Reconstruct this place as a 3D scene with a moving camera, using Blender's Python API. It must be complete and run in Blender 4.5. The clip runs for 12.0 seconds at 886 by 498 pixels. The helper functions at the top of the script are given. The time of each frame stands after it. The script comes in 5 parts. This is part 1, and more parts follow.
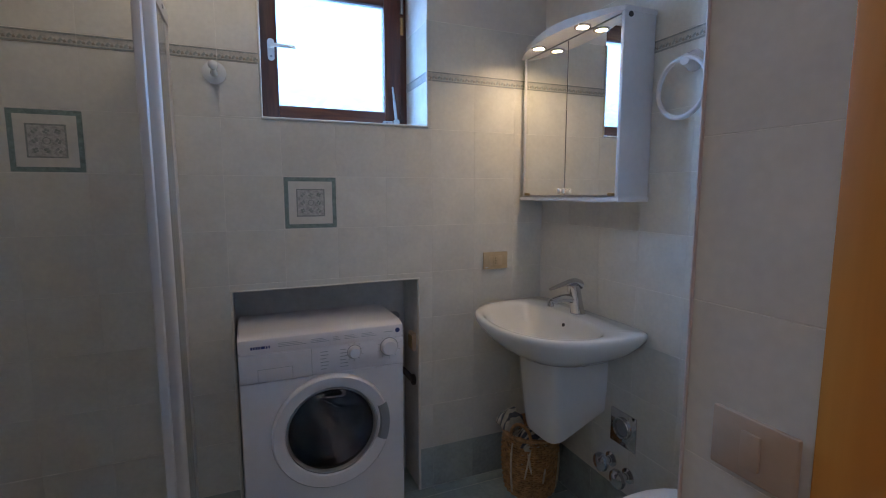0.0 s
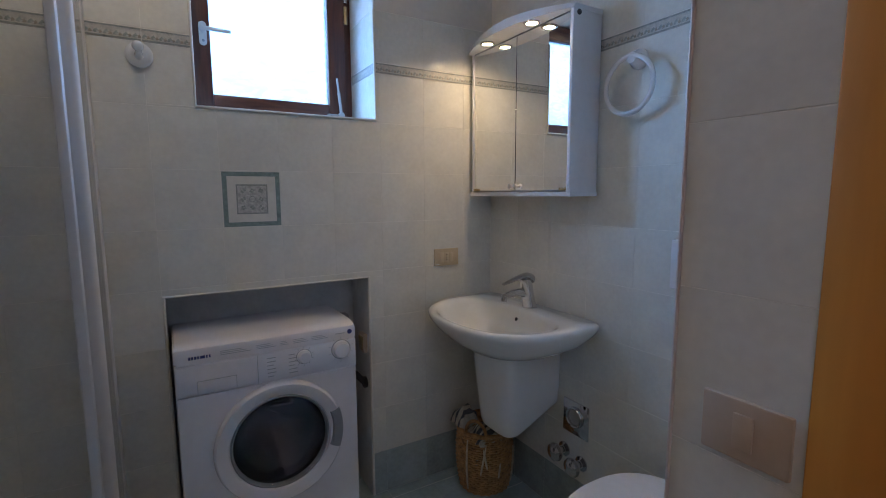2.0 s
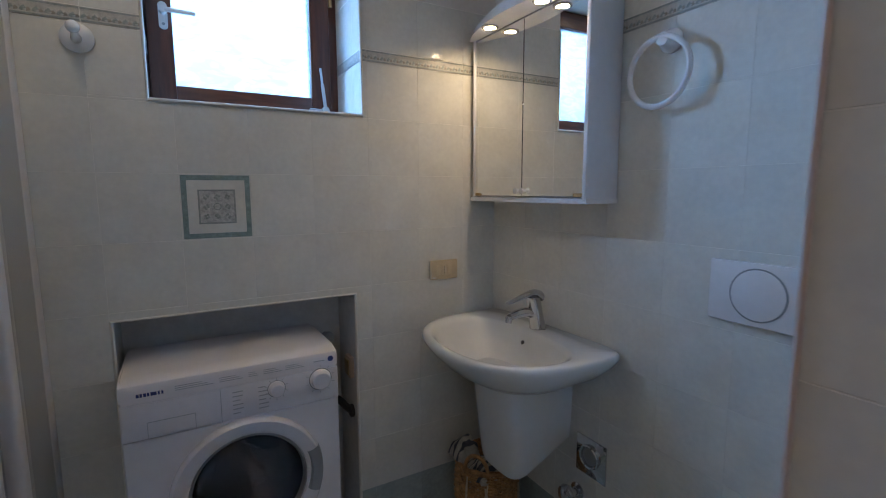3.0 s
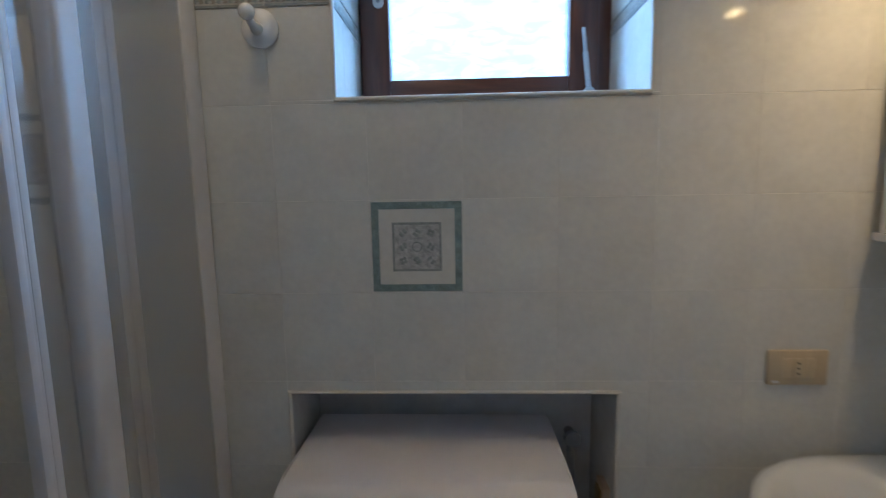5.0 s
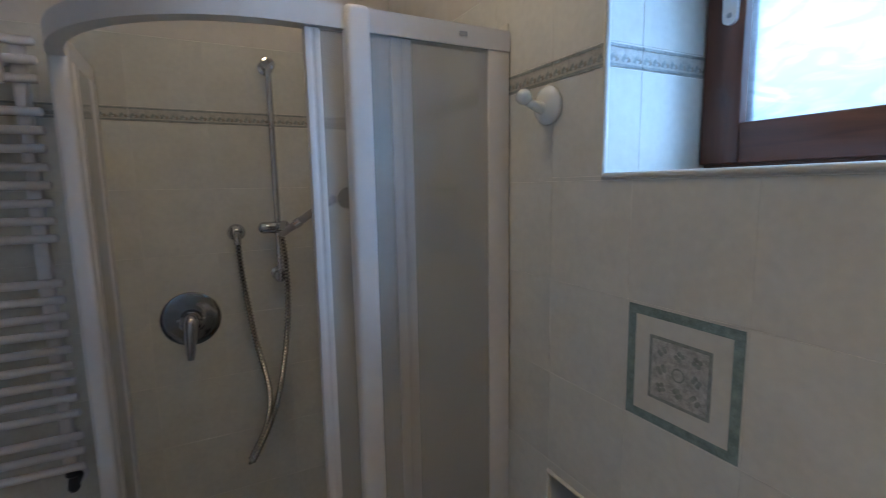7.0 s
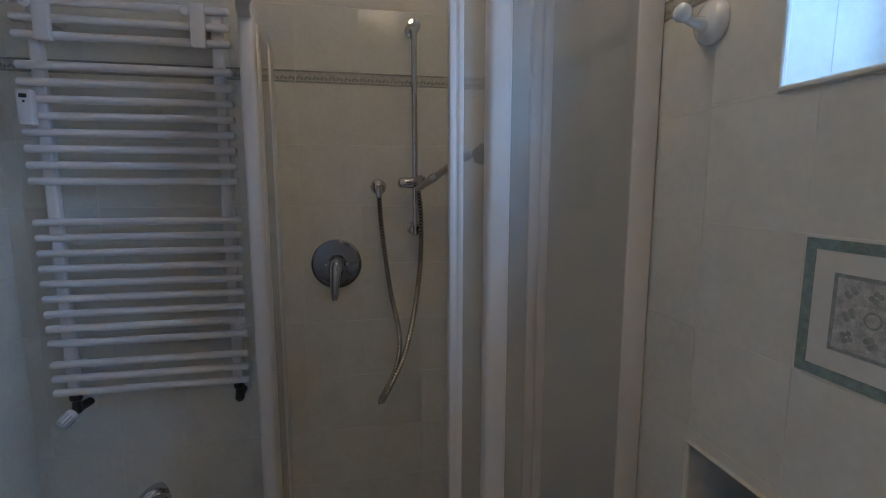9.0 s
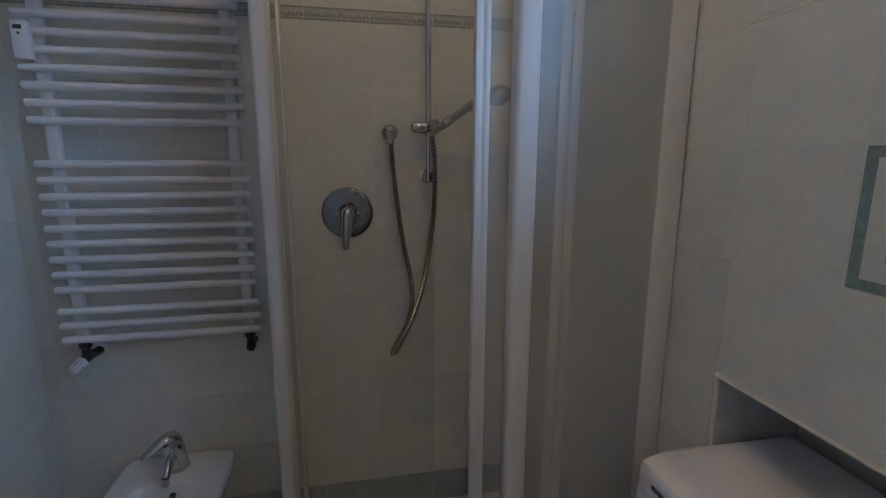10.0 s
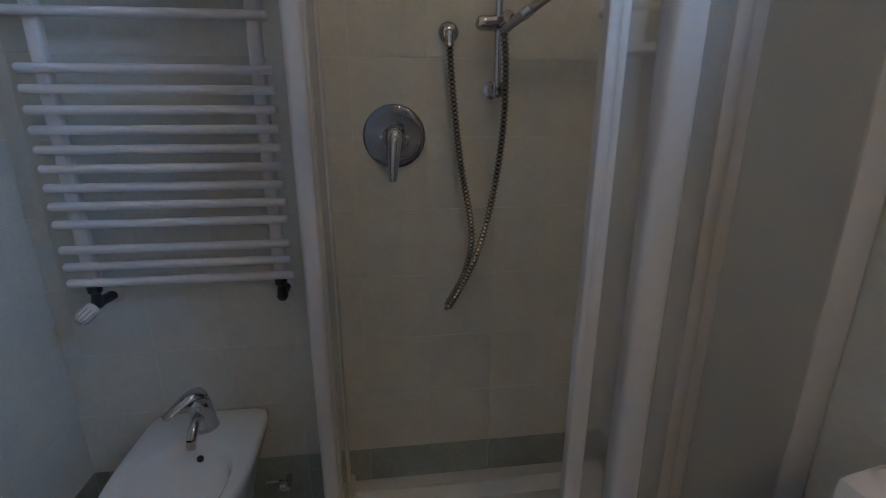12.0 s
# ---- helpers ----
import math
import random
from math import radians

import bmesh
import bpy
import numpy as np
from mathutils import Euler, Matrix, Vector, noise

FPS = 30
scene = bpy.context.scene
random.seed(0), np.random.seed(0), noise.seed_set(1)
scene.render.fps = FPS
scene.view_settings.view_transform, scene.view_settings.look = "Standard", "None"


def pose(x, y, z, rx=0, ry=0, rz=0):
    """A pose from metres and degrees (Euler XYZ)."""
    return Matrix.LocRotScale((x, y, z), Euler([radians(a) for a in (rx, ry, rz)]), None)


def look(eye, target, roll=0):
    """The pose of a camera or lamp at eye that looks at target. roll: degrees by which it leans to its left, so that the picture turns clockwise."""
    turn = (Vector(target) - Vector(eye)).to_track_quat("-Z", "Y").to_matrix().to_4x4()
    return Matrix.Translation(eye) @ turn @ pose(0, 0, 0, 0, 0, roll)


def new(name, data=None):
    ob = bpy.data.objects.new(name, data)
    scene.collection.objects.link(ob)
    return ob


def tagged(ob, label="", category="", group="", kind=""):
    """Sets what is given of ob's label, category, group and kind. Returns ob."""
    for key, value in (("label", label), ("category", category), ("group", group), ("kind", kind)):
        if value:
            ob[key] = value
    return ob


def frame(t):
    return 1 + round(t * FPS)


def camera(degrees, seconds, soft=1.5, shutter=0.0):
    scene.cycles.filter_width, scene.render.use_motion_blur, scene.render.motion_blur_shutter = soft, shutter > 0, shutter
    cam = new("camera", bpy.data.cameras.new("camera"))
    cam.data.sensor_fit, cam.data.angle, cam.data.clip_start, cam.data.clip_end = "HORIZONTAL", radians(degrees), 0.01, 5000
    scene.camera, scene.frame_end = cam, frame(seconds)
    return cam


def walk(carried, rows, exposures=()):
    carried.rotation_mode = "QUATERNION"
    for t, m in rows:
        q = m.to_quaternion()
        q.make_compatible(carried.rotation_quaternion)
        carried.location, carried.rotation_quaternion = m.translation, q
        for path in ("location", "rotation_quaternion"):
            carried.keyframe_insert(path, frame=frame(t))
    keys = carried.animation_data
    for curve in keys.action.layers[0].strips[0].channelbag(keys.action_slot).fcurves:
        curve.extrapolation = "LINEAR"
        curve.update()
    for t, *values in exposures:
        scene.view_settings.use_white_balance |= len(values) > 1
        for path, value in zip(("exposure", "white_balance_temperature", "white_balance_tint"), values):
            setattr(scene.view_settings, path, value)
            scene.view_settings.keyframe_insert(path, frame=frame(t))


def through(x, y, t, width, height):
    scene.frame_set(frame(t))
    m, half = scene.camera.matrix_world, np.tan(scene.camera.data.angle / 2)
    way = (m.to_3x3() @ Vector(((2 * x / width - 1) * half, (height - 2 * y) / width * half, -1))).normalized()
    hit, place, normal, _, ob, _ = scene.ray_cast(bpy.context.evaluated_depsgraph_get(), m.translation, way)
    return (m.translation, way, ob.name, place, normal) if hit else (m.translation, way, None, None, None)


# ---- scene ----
cam = camera(87.0, 12.0, soft=1.0, shutter=0.3)
PATH = [
    (0, (0.07, 0.057, 1.386), (0.829, 1.892, 1.152), -0.1),
    (0.5, (0.056, 0.072, 1.381), (0.915, 1.863, 1.142), 0.1),
    (1, (0.035, 0.081, 1.362), (0.994, 1.821, 1.134), -0.0),
    (1.5, (0.014, 0.094, 1.364), (1.014, 1.809, 1.128), -0.1),
    (2, (0.027, 0.122, 1.371), (1.03, 1.836, 1.133), -0.3),
    (2.5, (0.106, 0.196, 1.39), (1.118, 1.903, 1.143), -0.2),
    (4.5, (0.338, 0.813, 1.424), (0.707, 2.764, 1.18), -1.0),
    (5, (0.402, 0.967, 1.476), (0.317, 2.95, 1.227), -1.0),
    (5.5, (0.48, 1.13, 1.536), (-0.109, 3.024, 1.277), -0.8),
    (6, (0.57, 1.275, 1.599), (-0.496, 2.948, 1.342), -0.6),
    (6.5, (0.683, 1.32, 1.636), (-0.8, 2.637, 1.375), -0.9),
    (7, (0.767, 1.34, 1.66), (-0.998, 2.243, 1.396), -1.0),
    (7.5, (0.778, 1.345, 1.66), (-1.103, 1.977, 1.408), -0.8),
    (9.5, (0.759, 1.326, 1.471), (-1.187, 1.685, 1.182), -0.1),
    (10, (0.734, 1.294, 1.433), (-1.193, 1.674, 1.056), 0.1),
    (10.5, (0.708, 1.296, 1.411), (-1.206, 1.66, 0.959), 0.1),
    (11, (0.624, 1.3, 1.392), (-1.281, 1.636, 0.882), 0.1),
    (11.5, (0.523, 1.291, 1.361), (-1.371, 1.598, 0.796), 0.2),
    (12, (0.443, 1.249, 1.33), (-1.455, 1.487, 0.748), 0.0),
]
EXPOSURES = [(0.0, 0.27, 6480, 19), (2.5, 0.22, 6420, 17), (4.5, 0.12, 6580, 13), (7.0, 0.05, 6980, 16), (12.0, 0.13, 6960, 16)]
walk(cam, [(t, look(eye, target, roll)) for t, eye, target, roll in PATH], EXPOSURES)

# ---- world, daylight and lamps ----
world = bpy.data.worlds.new("world")
scene.world = world
world.use_nodes = True
wn = world.node_tree.nodes
sky = wn.new("ShaderNodeTexSky")
sky.sky_type, sky.sun_disc = "NISHITA", False
sky.sun_elevation, sky.sun_rotation = radians(35), radians(200)
wn["Background"].inputs["Strength"].default_value = 0.12
world.node_tree.links.new(sky.outputs["Color"], wn["Background"].inputs["Color"])

sun = new("sun", bpy.data.lights.new("sun", "SUN"))
sun.data.energy, sun.data.angle, sun.data.color = 1.0, radians(10), (1.0, 0.95, 0.88)
sun.matrix_world = look((0, 0, 5), (-0.3, 1.0, 4.2))

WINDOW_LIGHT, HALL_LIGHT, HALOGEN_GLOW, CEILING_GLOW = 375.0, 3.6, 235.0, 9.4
day = new("window_daylight", bpy.data.lights.new("window_daylight", "AREA"))
day.data.shape, day.data.size, day.data.size_y = "RECTANGLE", 3.0, 1.7
day.data.energy, day.data.color = WINDOW_LIGHT, (0.23, 0.52, 1.0)
day.matrix_world = look((0.1, 3.0, 2.62), (0.15, 0.4, 1.35))
hall_bulb = new("hall_bulb", bpy.data.lights.new("hall_bulb", "POINT"))
hall_bulb.data.energy, hall_bulb.data.color, hall_bulb.data.shadow_soft_size = HALL_LIGHT, (1.0, 0.84, 0.76), 0.09
hall_bulb.location = (-0.45, -0.55, 2.25)

# ---- materials ----
def material(name, colour, rough=0.5, metal=0.0, vary=0.08, scale=6.0, bump=0.0, bump_scale=40.0, second=None, coat=0.0,
             by_object=False, spread=0.0, rough_vary=0.0):
    m = bpy.data.materials.new(name)
    m.use_nodes = True
    nt = m.node_tree
    nd, ln = nt.nodes, nt.links
    b = nd["Principled BSDF"]
    b.inputs["Roughness"].default_value, b.inputs["Metallic"].default_value = rough, metal
    b.inputs["Coat Weight"].default_value = coat
    b.inputs["Coat Roughness"].default_value = 0.08
    tc = nd.new("ShaderNodeTexCoord")
    vec = tc.outputs["Object"]
    info = nd.new("ShaderNodeObjectInfo")
    if by_object:
        add = nd.new("ShaderNodeVectorMath")
        add.operation = "MULTIPLY_ADD"
        ln.new(info.outputs["Random"], add.inputs[0])
        add.inputs[1].default_value = (37.0, 53.0, 71.0)
        ln.new(vec, add.inputs[2])
        vec = add.outputs[0]
    big = nd.new("ShaderNodeTexNoise")
    big.inputs["Scale"].default_value, big.inputs["Detail"].default_value = scale, 5.0
    ln.new(vec, big.inputs["Vector"])
    fine = nd.new("ShaderNodeTexNoise")
    fine.inputs["Scale"].default_value, fine.inputs["Detail"].default_value = scale * 7, 3.0
    ln.new(vec, fine.inputs["Vector"])
    mixn = nd.new("ShaderNodeMath")
    mixn.operation = "MULTIPLY_ADD"
    ln.new(fine.outputs["Fac"], mixn.inputs[0])
    mixn.inputs[1].default_value = 0.4
    scaled = nd.new("ShaderNodeMath")
    scaled.operation = "MULTIPLY"
    ln.new(big.outputs["Fac"], scaled.inputs[0])
    scaled.inputs[1].default_value = 0.6
    ln.new(scaled.outputs[0], mixn.inputs[2])
    fac = mixn.outputs[0]
    if spread:
        ra = nd.new("ShaderNodeMath")
        ra.operation = "MULTIPLY_ADD"
        ln.new(info.outputs["Random"], ra.inputs[0])
        ra.inputs[1].default_value = spread
        ln.new(fac, ra.inputs[2])
        sub = nd.new("ShaderNodeMath")
        sub.operation = "SUBTRACT"
        ln.new(ra.outputs[0], sub.inputs[0])
        sub.inputs[1].default_value = spread / 2
        fac = sub.outputs[0]
    ramp = nd.new("ShaderNodeValToRGB")
    lo = second or tuple(c * (1 - 2 * vary) for c in colour)
    hi = tuple(min(1.0, c * (1 + vary)) for c in colour)
    ramp.color_ramp.elements[0].position, ramp.color_ramp.elements[0].color = 0.32, (*lo, 1)
    ramp.color_ramp.elements[1].position, ramp.color_ramp.elements[1].color = 0.68, (*hi, 1)
    ln.new(fac, ramp.inputs["Fac"])
    ln.new(ramp.outputs["Color"], b.inputs["Base Color"])
    if rough_vary:
        rr = nd.new("ShaderNodeMapRange")
        rr.inputs["To Min"].default_value, rr.inputs["To Max"].default_value = max(0.02, rough - rough_vary), rough + rough_vary
        ln.new(fac, rr.inputs["Value"])
        ln.new(rr.outputs[0], b.inputs["Roughness"])
    if bump:
        bn = nd.new("ShaderNodeTexNoise")
        bn.inputs["Scale"].default_value, bn.inputs["Detail"].default_value = bump_scale, 3.0
        ln.new(vec, bn.inputs["Vector"])
        bp = nd.new("ShaderNodeBump")
        bp.inputs["Strength"].default_value, bp.inputs["Distance"].default_value = bump, 0.004
        ln.new(bn.outputs["Fac"], bp.inputs["Height"])
        ln.new(bp.outputs["Normal"], b.inputs["Normal"])
    return m


def wood_material(name, dark, light, rough, along=2, scale=9.0):
    m = bpy.data.materials.new(name)
    m.use_nodes = True
    nd, ln = m.node_tree.nodes, m.node_tree.links
    b = nd["Principled BSDF"]
    b.inputs["Roughness"].default_value = rough
    b.inputs["Coat Weight"].default_value = 0.25
    b.inputs["Coat Roughness"].default_value = 0.2
    tc, mp = nd.new("ShaderNodeTexCoord"), nd.new("ShaderNodeMapping")
    squash = [5.0, 5.0, 5.0]
    squash[along] = 0.45
    mp.inputs["Scale"].default_value = squash
    ln.new(tc.outputs["Object"], mp.inputs["Vector"])
    n1 = nd.new("ShaderNodeTexNoise")
    n1.inputs["Scale"].default_value, n1.inputs["Detail"].default_value, n1.inputs["Distortion"].default_value = scale, 6.0, 0.6
    ln.new(mp.outputs["Vector"], n1.inputs["Vector"])
    ramp = nd.new("ShaderNodeValToRGB")
    ramp.color_ramp.elements[0].position, ramp.color_ramp.elements[0].color = 0.3, (*dark, 1)
    ramp.color_ramp.elements[1].position, ramp.color_ramp.elements[1].color = 0.7, (*light, 1)
    ln.new(n1.outputs["Fac"], ramp.inputs["Fac"])
    ln.new(ramp.outputs["Color"], b.inputs["Base Color"])
    bp = nd.new("ShaderNodeBump")
    bp.inputs["Strength"].default_value, bp.inputs["Distance"].default_value = 0.15, 0.002
    ln.new(n1.outputs["Fac"], bp.inputs["Height"])
    ln.new(bp.outputs["Normal"], b.inputs["Normal"])
    return m


def glass_material(name, colour, rough, ior=1.45, bump=0.0, bump_scale=30.0, vary=0.0, through=1.0, stretch=None):
    m = bpy.data.materials.new(name)
    m.use_nodes = True
    nd, ln = m.node_tree.nodes, m.node_tree.links
    b = nd["Principled BSDF"]
    b.inputs["Transmission Weight"].default_value, b.inputs["Roughness"].default_value = through, rough
    b.inputs["IOR"].default_value = ior
    b.inputs["Base Color"].default_value = (*colour, 1)
    tc = nd.new("ShaderNodeTexCoord")
    vec = tc.outputs["Object"]
    if stretch:
        mp = nd.new("ShaderNodeMapping")
        mp.inputs["Scale"].default_value = stretch
        mp.inputs["Rotation"].default_value = (0.0, radians(12), 0.0)
        ln.new(vec, mp.inputs["Vector"])
        vec = mp.outputs["Vector"]
    if vary:
        nz = nd.new("ShaderNodeTexNoise")
        nz.inputs["Scale"].default_value, nz.inputs["Detail"].default_value, nz.inputs["Distortion"].default_value = 26.0, 4.0, 1.2
        ln.new(vec, nz.inputs["Vector"])
        ramp = nd.new("ShaderNodeValToRGB")
        ramp.color_ramp.elements[0].position, ramp.color_ramp.elements[0].color = 0.40, (*(c * (1 - vary) for c in colour), 1)
        ramp.color_ramp.elements[1].position, ramp.color_ramp.elements[1].color = 0.6, (*colour, 1)
        ln.new(nz.outputs["Fac"], ramp.inputs["Fac"])
        ln.new(ramp.outputs["Color"], b.inputs["Base Color"])
    if bump:
        bn = nd.new("ShaderNodeTexNoise")
        bn.inputs["Scale"].default_value, bn.inputs["Distortion"].default_value = bump_scale, 1.5
        ln.new(vec, bn.inputs["Vector"])
        bp = nd.new("ShaderNodeBump")
        bp.inputs["Strength"].default_value, bp.inputs["Distance"].default_value = bump, 0.004
        ln.new(bn.outputs["Fac"], bp.inputs["Height"])
        ln.new(bp.outputs["Normal"], b.inputs["Normal"])
    return m


TILE = material("glazed_tile", (0.725, 0.715, 0.662), 0.10, vary=0.05, scale=9.0, bump=0.05, bump_scale=14, by_object=True, spread=0.08, rough_vary=0.03)
TILE.node_tree.nodes["Principled BSDF"].inputs["Specular IOR Level"].default_value = 0.18
TILE_DARK = material("green_base_tile", (0.40, 0.45, 0.44), 0.18, vary=0.12, scale=9.0, bump=0.05, bump_scale=14, by_object=True, spread=0.2)
GROUT = material("grout", (0.84, 0.82, 0.76), 0.9, vary=0.1, scale=20, bump=0.3, bump_scale=200)
GREEN = material("green_glaze", (0.26, 0.345, 0.33), 0.25, vary=0.2, scale=60)
GREYGREEN = material("grey_green_glaze", (0.33, 0.36, 0.34), 0.3, vary=0.2, scale=90)
MOTTLED = material("mottled_glaze", (0.55, 0.55, 0.53), 0.3, vary=0.25, scale=70)
BROWNGLAZE = material("brown_grey_glaze", (0.36, 0.32, 0.27), 0.3, vary=0.2, scale=90)
BORDERBASE = material("border_glaze", (0.60, 0.58, 0.53), 0.25, vary=0.15, scale=60)
PLASTER = material("white_plaster", (0.75, 0.715, 0.67), 0.85, vary=0.05, scale=4, bump=0.15, bump_scale=60)
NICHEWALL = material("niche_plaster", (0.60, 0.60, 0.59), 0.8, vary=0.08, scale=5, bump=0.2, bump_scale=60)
FLOORTILE = material("floor_tile", (0.44, 0.53, 0.53), 0.25, vary=0.1, scale=8, bump=0.05, bump_scale=20, by_object=True, spread=0.2)
TRIM = material("cream_tile_trim", (0.72, 0.69, 0.62), 0.3, vary=0.05, scale=12)
PINKTRIM = material("pinkish_corner_trim", (0.66, 0.56, 0.52), 0.3, vary=0.05, scale=12)
CERAMIC = material("white_ceramic", (0.80, 0.81, 0.81), 0.08, vary=0.02, scale=5, coat=0.3)
ENAMEL = material("white_enamel", (0.83, 0.805, 0.835), 0.25, vary=0.02, scale=5, bump=0.02, bump_scale=200)
ENAMEL2 = material("grey_white_plastic", (0.80, 0.78, 0.82), 0.35, vary=0.03, scale=6)
HANDGREY = material("dull_grey_plastic", (0.33, 0.31, 0.30), 0.3, vary=0.06)
STAYGREY = material("pale_grey_plastic", (0.52, 0.53, 0.55), 0.35, vary=0.04)
GREYPLASTIC = material("grey_plastic", (0.30, 0.31, 0.33), 0.4, vary=0.05)
DARKPLASTIC = material("dark_rubber", (0.03, 0.03, 0.035), 0.45, vary=0.1)
BLUEPRINT = material("blue_print", (0.04, 0.06, 0.22), 0.4)
GREYPRINT = material("grey_print", (0.48, 0.49, 0.52), 0.5)
CHROME = material("chrome", (0.62, 0.62, 0.64), 0.035, 1.0, vary=0.03, scale=20, rough_vary=0.02)
# Chrome darkened to carry the mixer plate's dark reflection; the shower head shares it.
DARKCHROME = material("reflection_darkened_chrome", (0.30, 0.30, 0.32), 0.05, 1.0, vary=0.06, scale=20, rough_vary=0.02)
STEEL = material("drum_steel", (0.46, 0.46, 0.48), 0.18, 1.0, vary=0.1, scale=20)
BRASS = material("brass", (0.45, 0.34, 0.18), 0.35, 1.0, vary=0.15)
POWDER = material("white_powder_coat", (0.80, 0.77, 0.77), 0.3, vary=0.03, scale=8, bump=0.03, bump_scale=150)
ALU = material("white_aluminium", (0.70, 0.675, 0.66), 0.28, vary=0.03, scale=6, coat=0.05)
PVC = material("white_plastic", (0.78, 0.765, 0.775), 0.25, vary=0.03, scale=6)
CREAM = material("cream_plastic", (0.60, 0.48, 0.32), 0.4, vary=0.04, scale=10)
CREAM2 = material("cream_plastic_keys", (0.66, 0.54, 0.37), 0.35, vary=0.04, scale=10)
SWITCHPLASTIC = material("beige_plastic", (0.53, 0.41, 0.31), 0.4, vary=0.04, scale=10)
WINDOWWOOD = wood_material("window_wood", (0.075, 0.022, 0.012), (0.16, 0.05, 0.025), 0.4)
WINDOWWOOD_H = wood_material("window_wood_rail", (0.075, 0.022, 0.012), (0.16, 0.05, 0.025), 0.4, along=0)
DOORWOOD = wood_material("orange_door_wood", (0.52, 0.19, 0.024), (0.68, 0.28, 0.045), 0.45, scale=5.0)
WICKER = material("wicker", (0.44, 0.23, 0.09), 0.55, vary=0.35, scale=35, bump=0.3, bump_scale=120)
WICKER2 = material("pale_wicker", (0.55, 0.47, 0.34), 0.6, vary=0.2, scale=40)
CLOTH = material("pale_striped_cloth", (0.44, 0.41, 0.35), 0.9, vary=0.15, scale=25, bump=0.4, bump_scale=300)
CLOTH2 = material("dark_striped_cloth", (0.08, 0.09, 0.11), 0.9, vary=0.2, scale=25, bump=0.4, bump_scale=300)
SHOWERGLASS = glass_material("frosted_shower_glass", (0.72, 0.73, 0.73), 0.27, 1.25, bump=0.06, bump_scale=60, through=0.74)
CLEARGLASS = glass_material("grey_shower_glass", (0.84, 0.85, 0.86), 0.10, 1.2, bump=0.04, bump_scale=60, through=0.86)
PANE = glass_material("obscure_window_glass", (0.205, 0.212, 0.21), 0.40, 1.45, bump=0.35, bump_scale=22, vary=0.34, stretch=(0.5, 1.0, 1.3))
HOSE = material("dull_chrome_hose", (0.36, 0.35, 0.34), 0.16, 1.0, vary=0.05, scale=20)
DOORGLASS = glass_material("machine_door_glass", (0.70, 0.71, 0.72), 0.02, 1.06)

for shiny in (SHOWERGLASS, CLEARGLASS, DOORGLASS):
    sb = shiny.node_tree.nodes["Principled BSDF"]
    sb.inputs["Coat Weight"].default_value, sb.inputs["Coat Roughness"].default_value = 0.3 if shiny is DOORGLASS else 0.8, 0.04
MIRROR = material("mirror_glass", (0.90, 0.91, 0.90), 0.01, 1.0, vary=0.0)

LAMPGLASS = bpy.data.materials.new("halogen_lamp")
LAMPGLASS.use_nodes = True
lb = LAMPGLASS.node_tree.nodes["Principled BSDF"]
lb.inputs["Emission Color"].default_value, lb.inputs["Emission Strength"].default_value = (1.0, 0.76, 0.44, 1), HALOGEN_GLOW

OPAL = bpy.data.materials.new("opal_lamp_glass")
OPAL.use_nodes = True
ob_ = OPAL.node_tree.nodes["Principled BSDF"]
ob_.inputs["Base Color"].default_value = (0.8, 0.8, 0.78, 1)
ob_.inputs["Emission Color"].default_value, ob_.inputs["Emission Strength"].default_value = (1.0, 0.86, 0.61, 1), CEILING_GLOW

# ---- mesh helpers ----
def finish(name, bm, mats, smooth=35):
    me = bpy.data.meshes.new(name)
    bmesh.ops.recalc_face_normals(bm, faces=bm.faces[:])
    bm.to_mesh(me)
    bm.free()
    for m in (mats if isinstance(mats, (list, tuple)) else [mats]):
        me.materials.append(m)
    if smooth:
        me.polygons.foreach_set("use_smooth", [True] * len(me.polygons))
        me.set_sharp_from_angle(angle=radians(smooth))
    return me


def part(name, bm, mat, parent=None, label="", smooth=35):
    ob = new(name, finish(name, bm, mat, smooth))
    if parent is not None:
        ob.parent = parent
    if label:
        tagged(ob, label)
    return ob


def thing(name, label, category, group="", kind=""):
    return tagged(new(name), label, category, group, kind)


def box(bm, x0, x1, y0, y1, z0, z1, bevel=0.0, segments=2, mat=0):
    r = bmesh.ops.create_cube(bm, size=1.0, matrix=Matrix.LocRotScale(((x0 + x1) / 2, (y0 + y1) / 2, (z0 + z1) / 2), None, (abs(x1 - x0), abs(y1 - y0), abs(z1 - z0))))
    vs = r["verts"]
    faces = {f for v in vs for f in v.link_faces}
    for f in faces:
        f.material_index = mat
    if bevel:
        edges = {e for v in vs for e in v.link_edges}
        bmesh.ops.bevel(bm, geom=list(edges), offset=bevel, segments=segments, affect="EDGES", profile=0.5, material=-1)
    return bm


def boxed(*a, **k):
    return box(bmesh.new(), *a, **k)


def tube(bm, pts, radius, n=12, caps=True, mat=0):
    pts = [Vector(p) for p in pts]
    rings, side = [], None
    for i, p in enumerate(pts):
        d = (pts[min(i + 1, len(pts) - 1)] - pts[max(i - 1, 0)]).normalized()
        if side is None:
            side = d.orthogonal().normalized()
        side = (side - d * side.dot(d)).normalized()
        up = d.cross(side)
        r = radius[i] if isinstance(radius, (list, tuple)) else radius
        rings.append([bm.verts.new(p + r * (math.cos(a) * side + math.sin(a) * up)) for a in (2 * math.pi * k / n for k in range(n))])
    for a, b in zip(rings, rings[1:]):
        for k in range(n):
            f = bm.faces.new((a[k], a[(k + 1) % n], b[(k + 1) % n], b[k]))
            f.material_index = mat
    if caps:
        bm.faces.new(rings[0][::-1]).material_index = mat
        bm.faces.new(rings[-1]).material_index = mat
    return bm


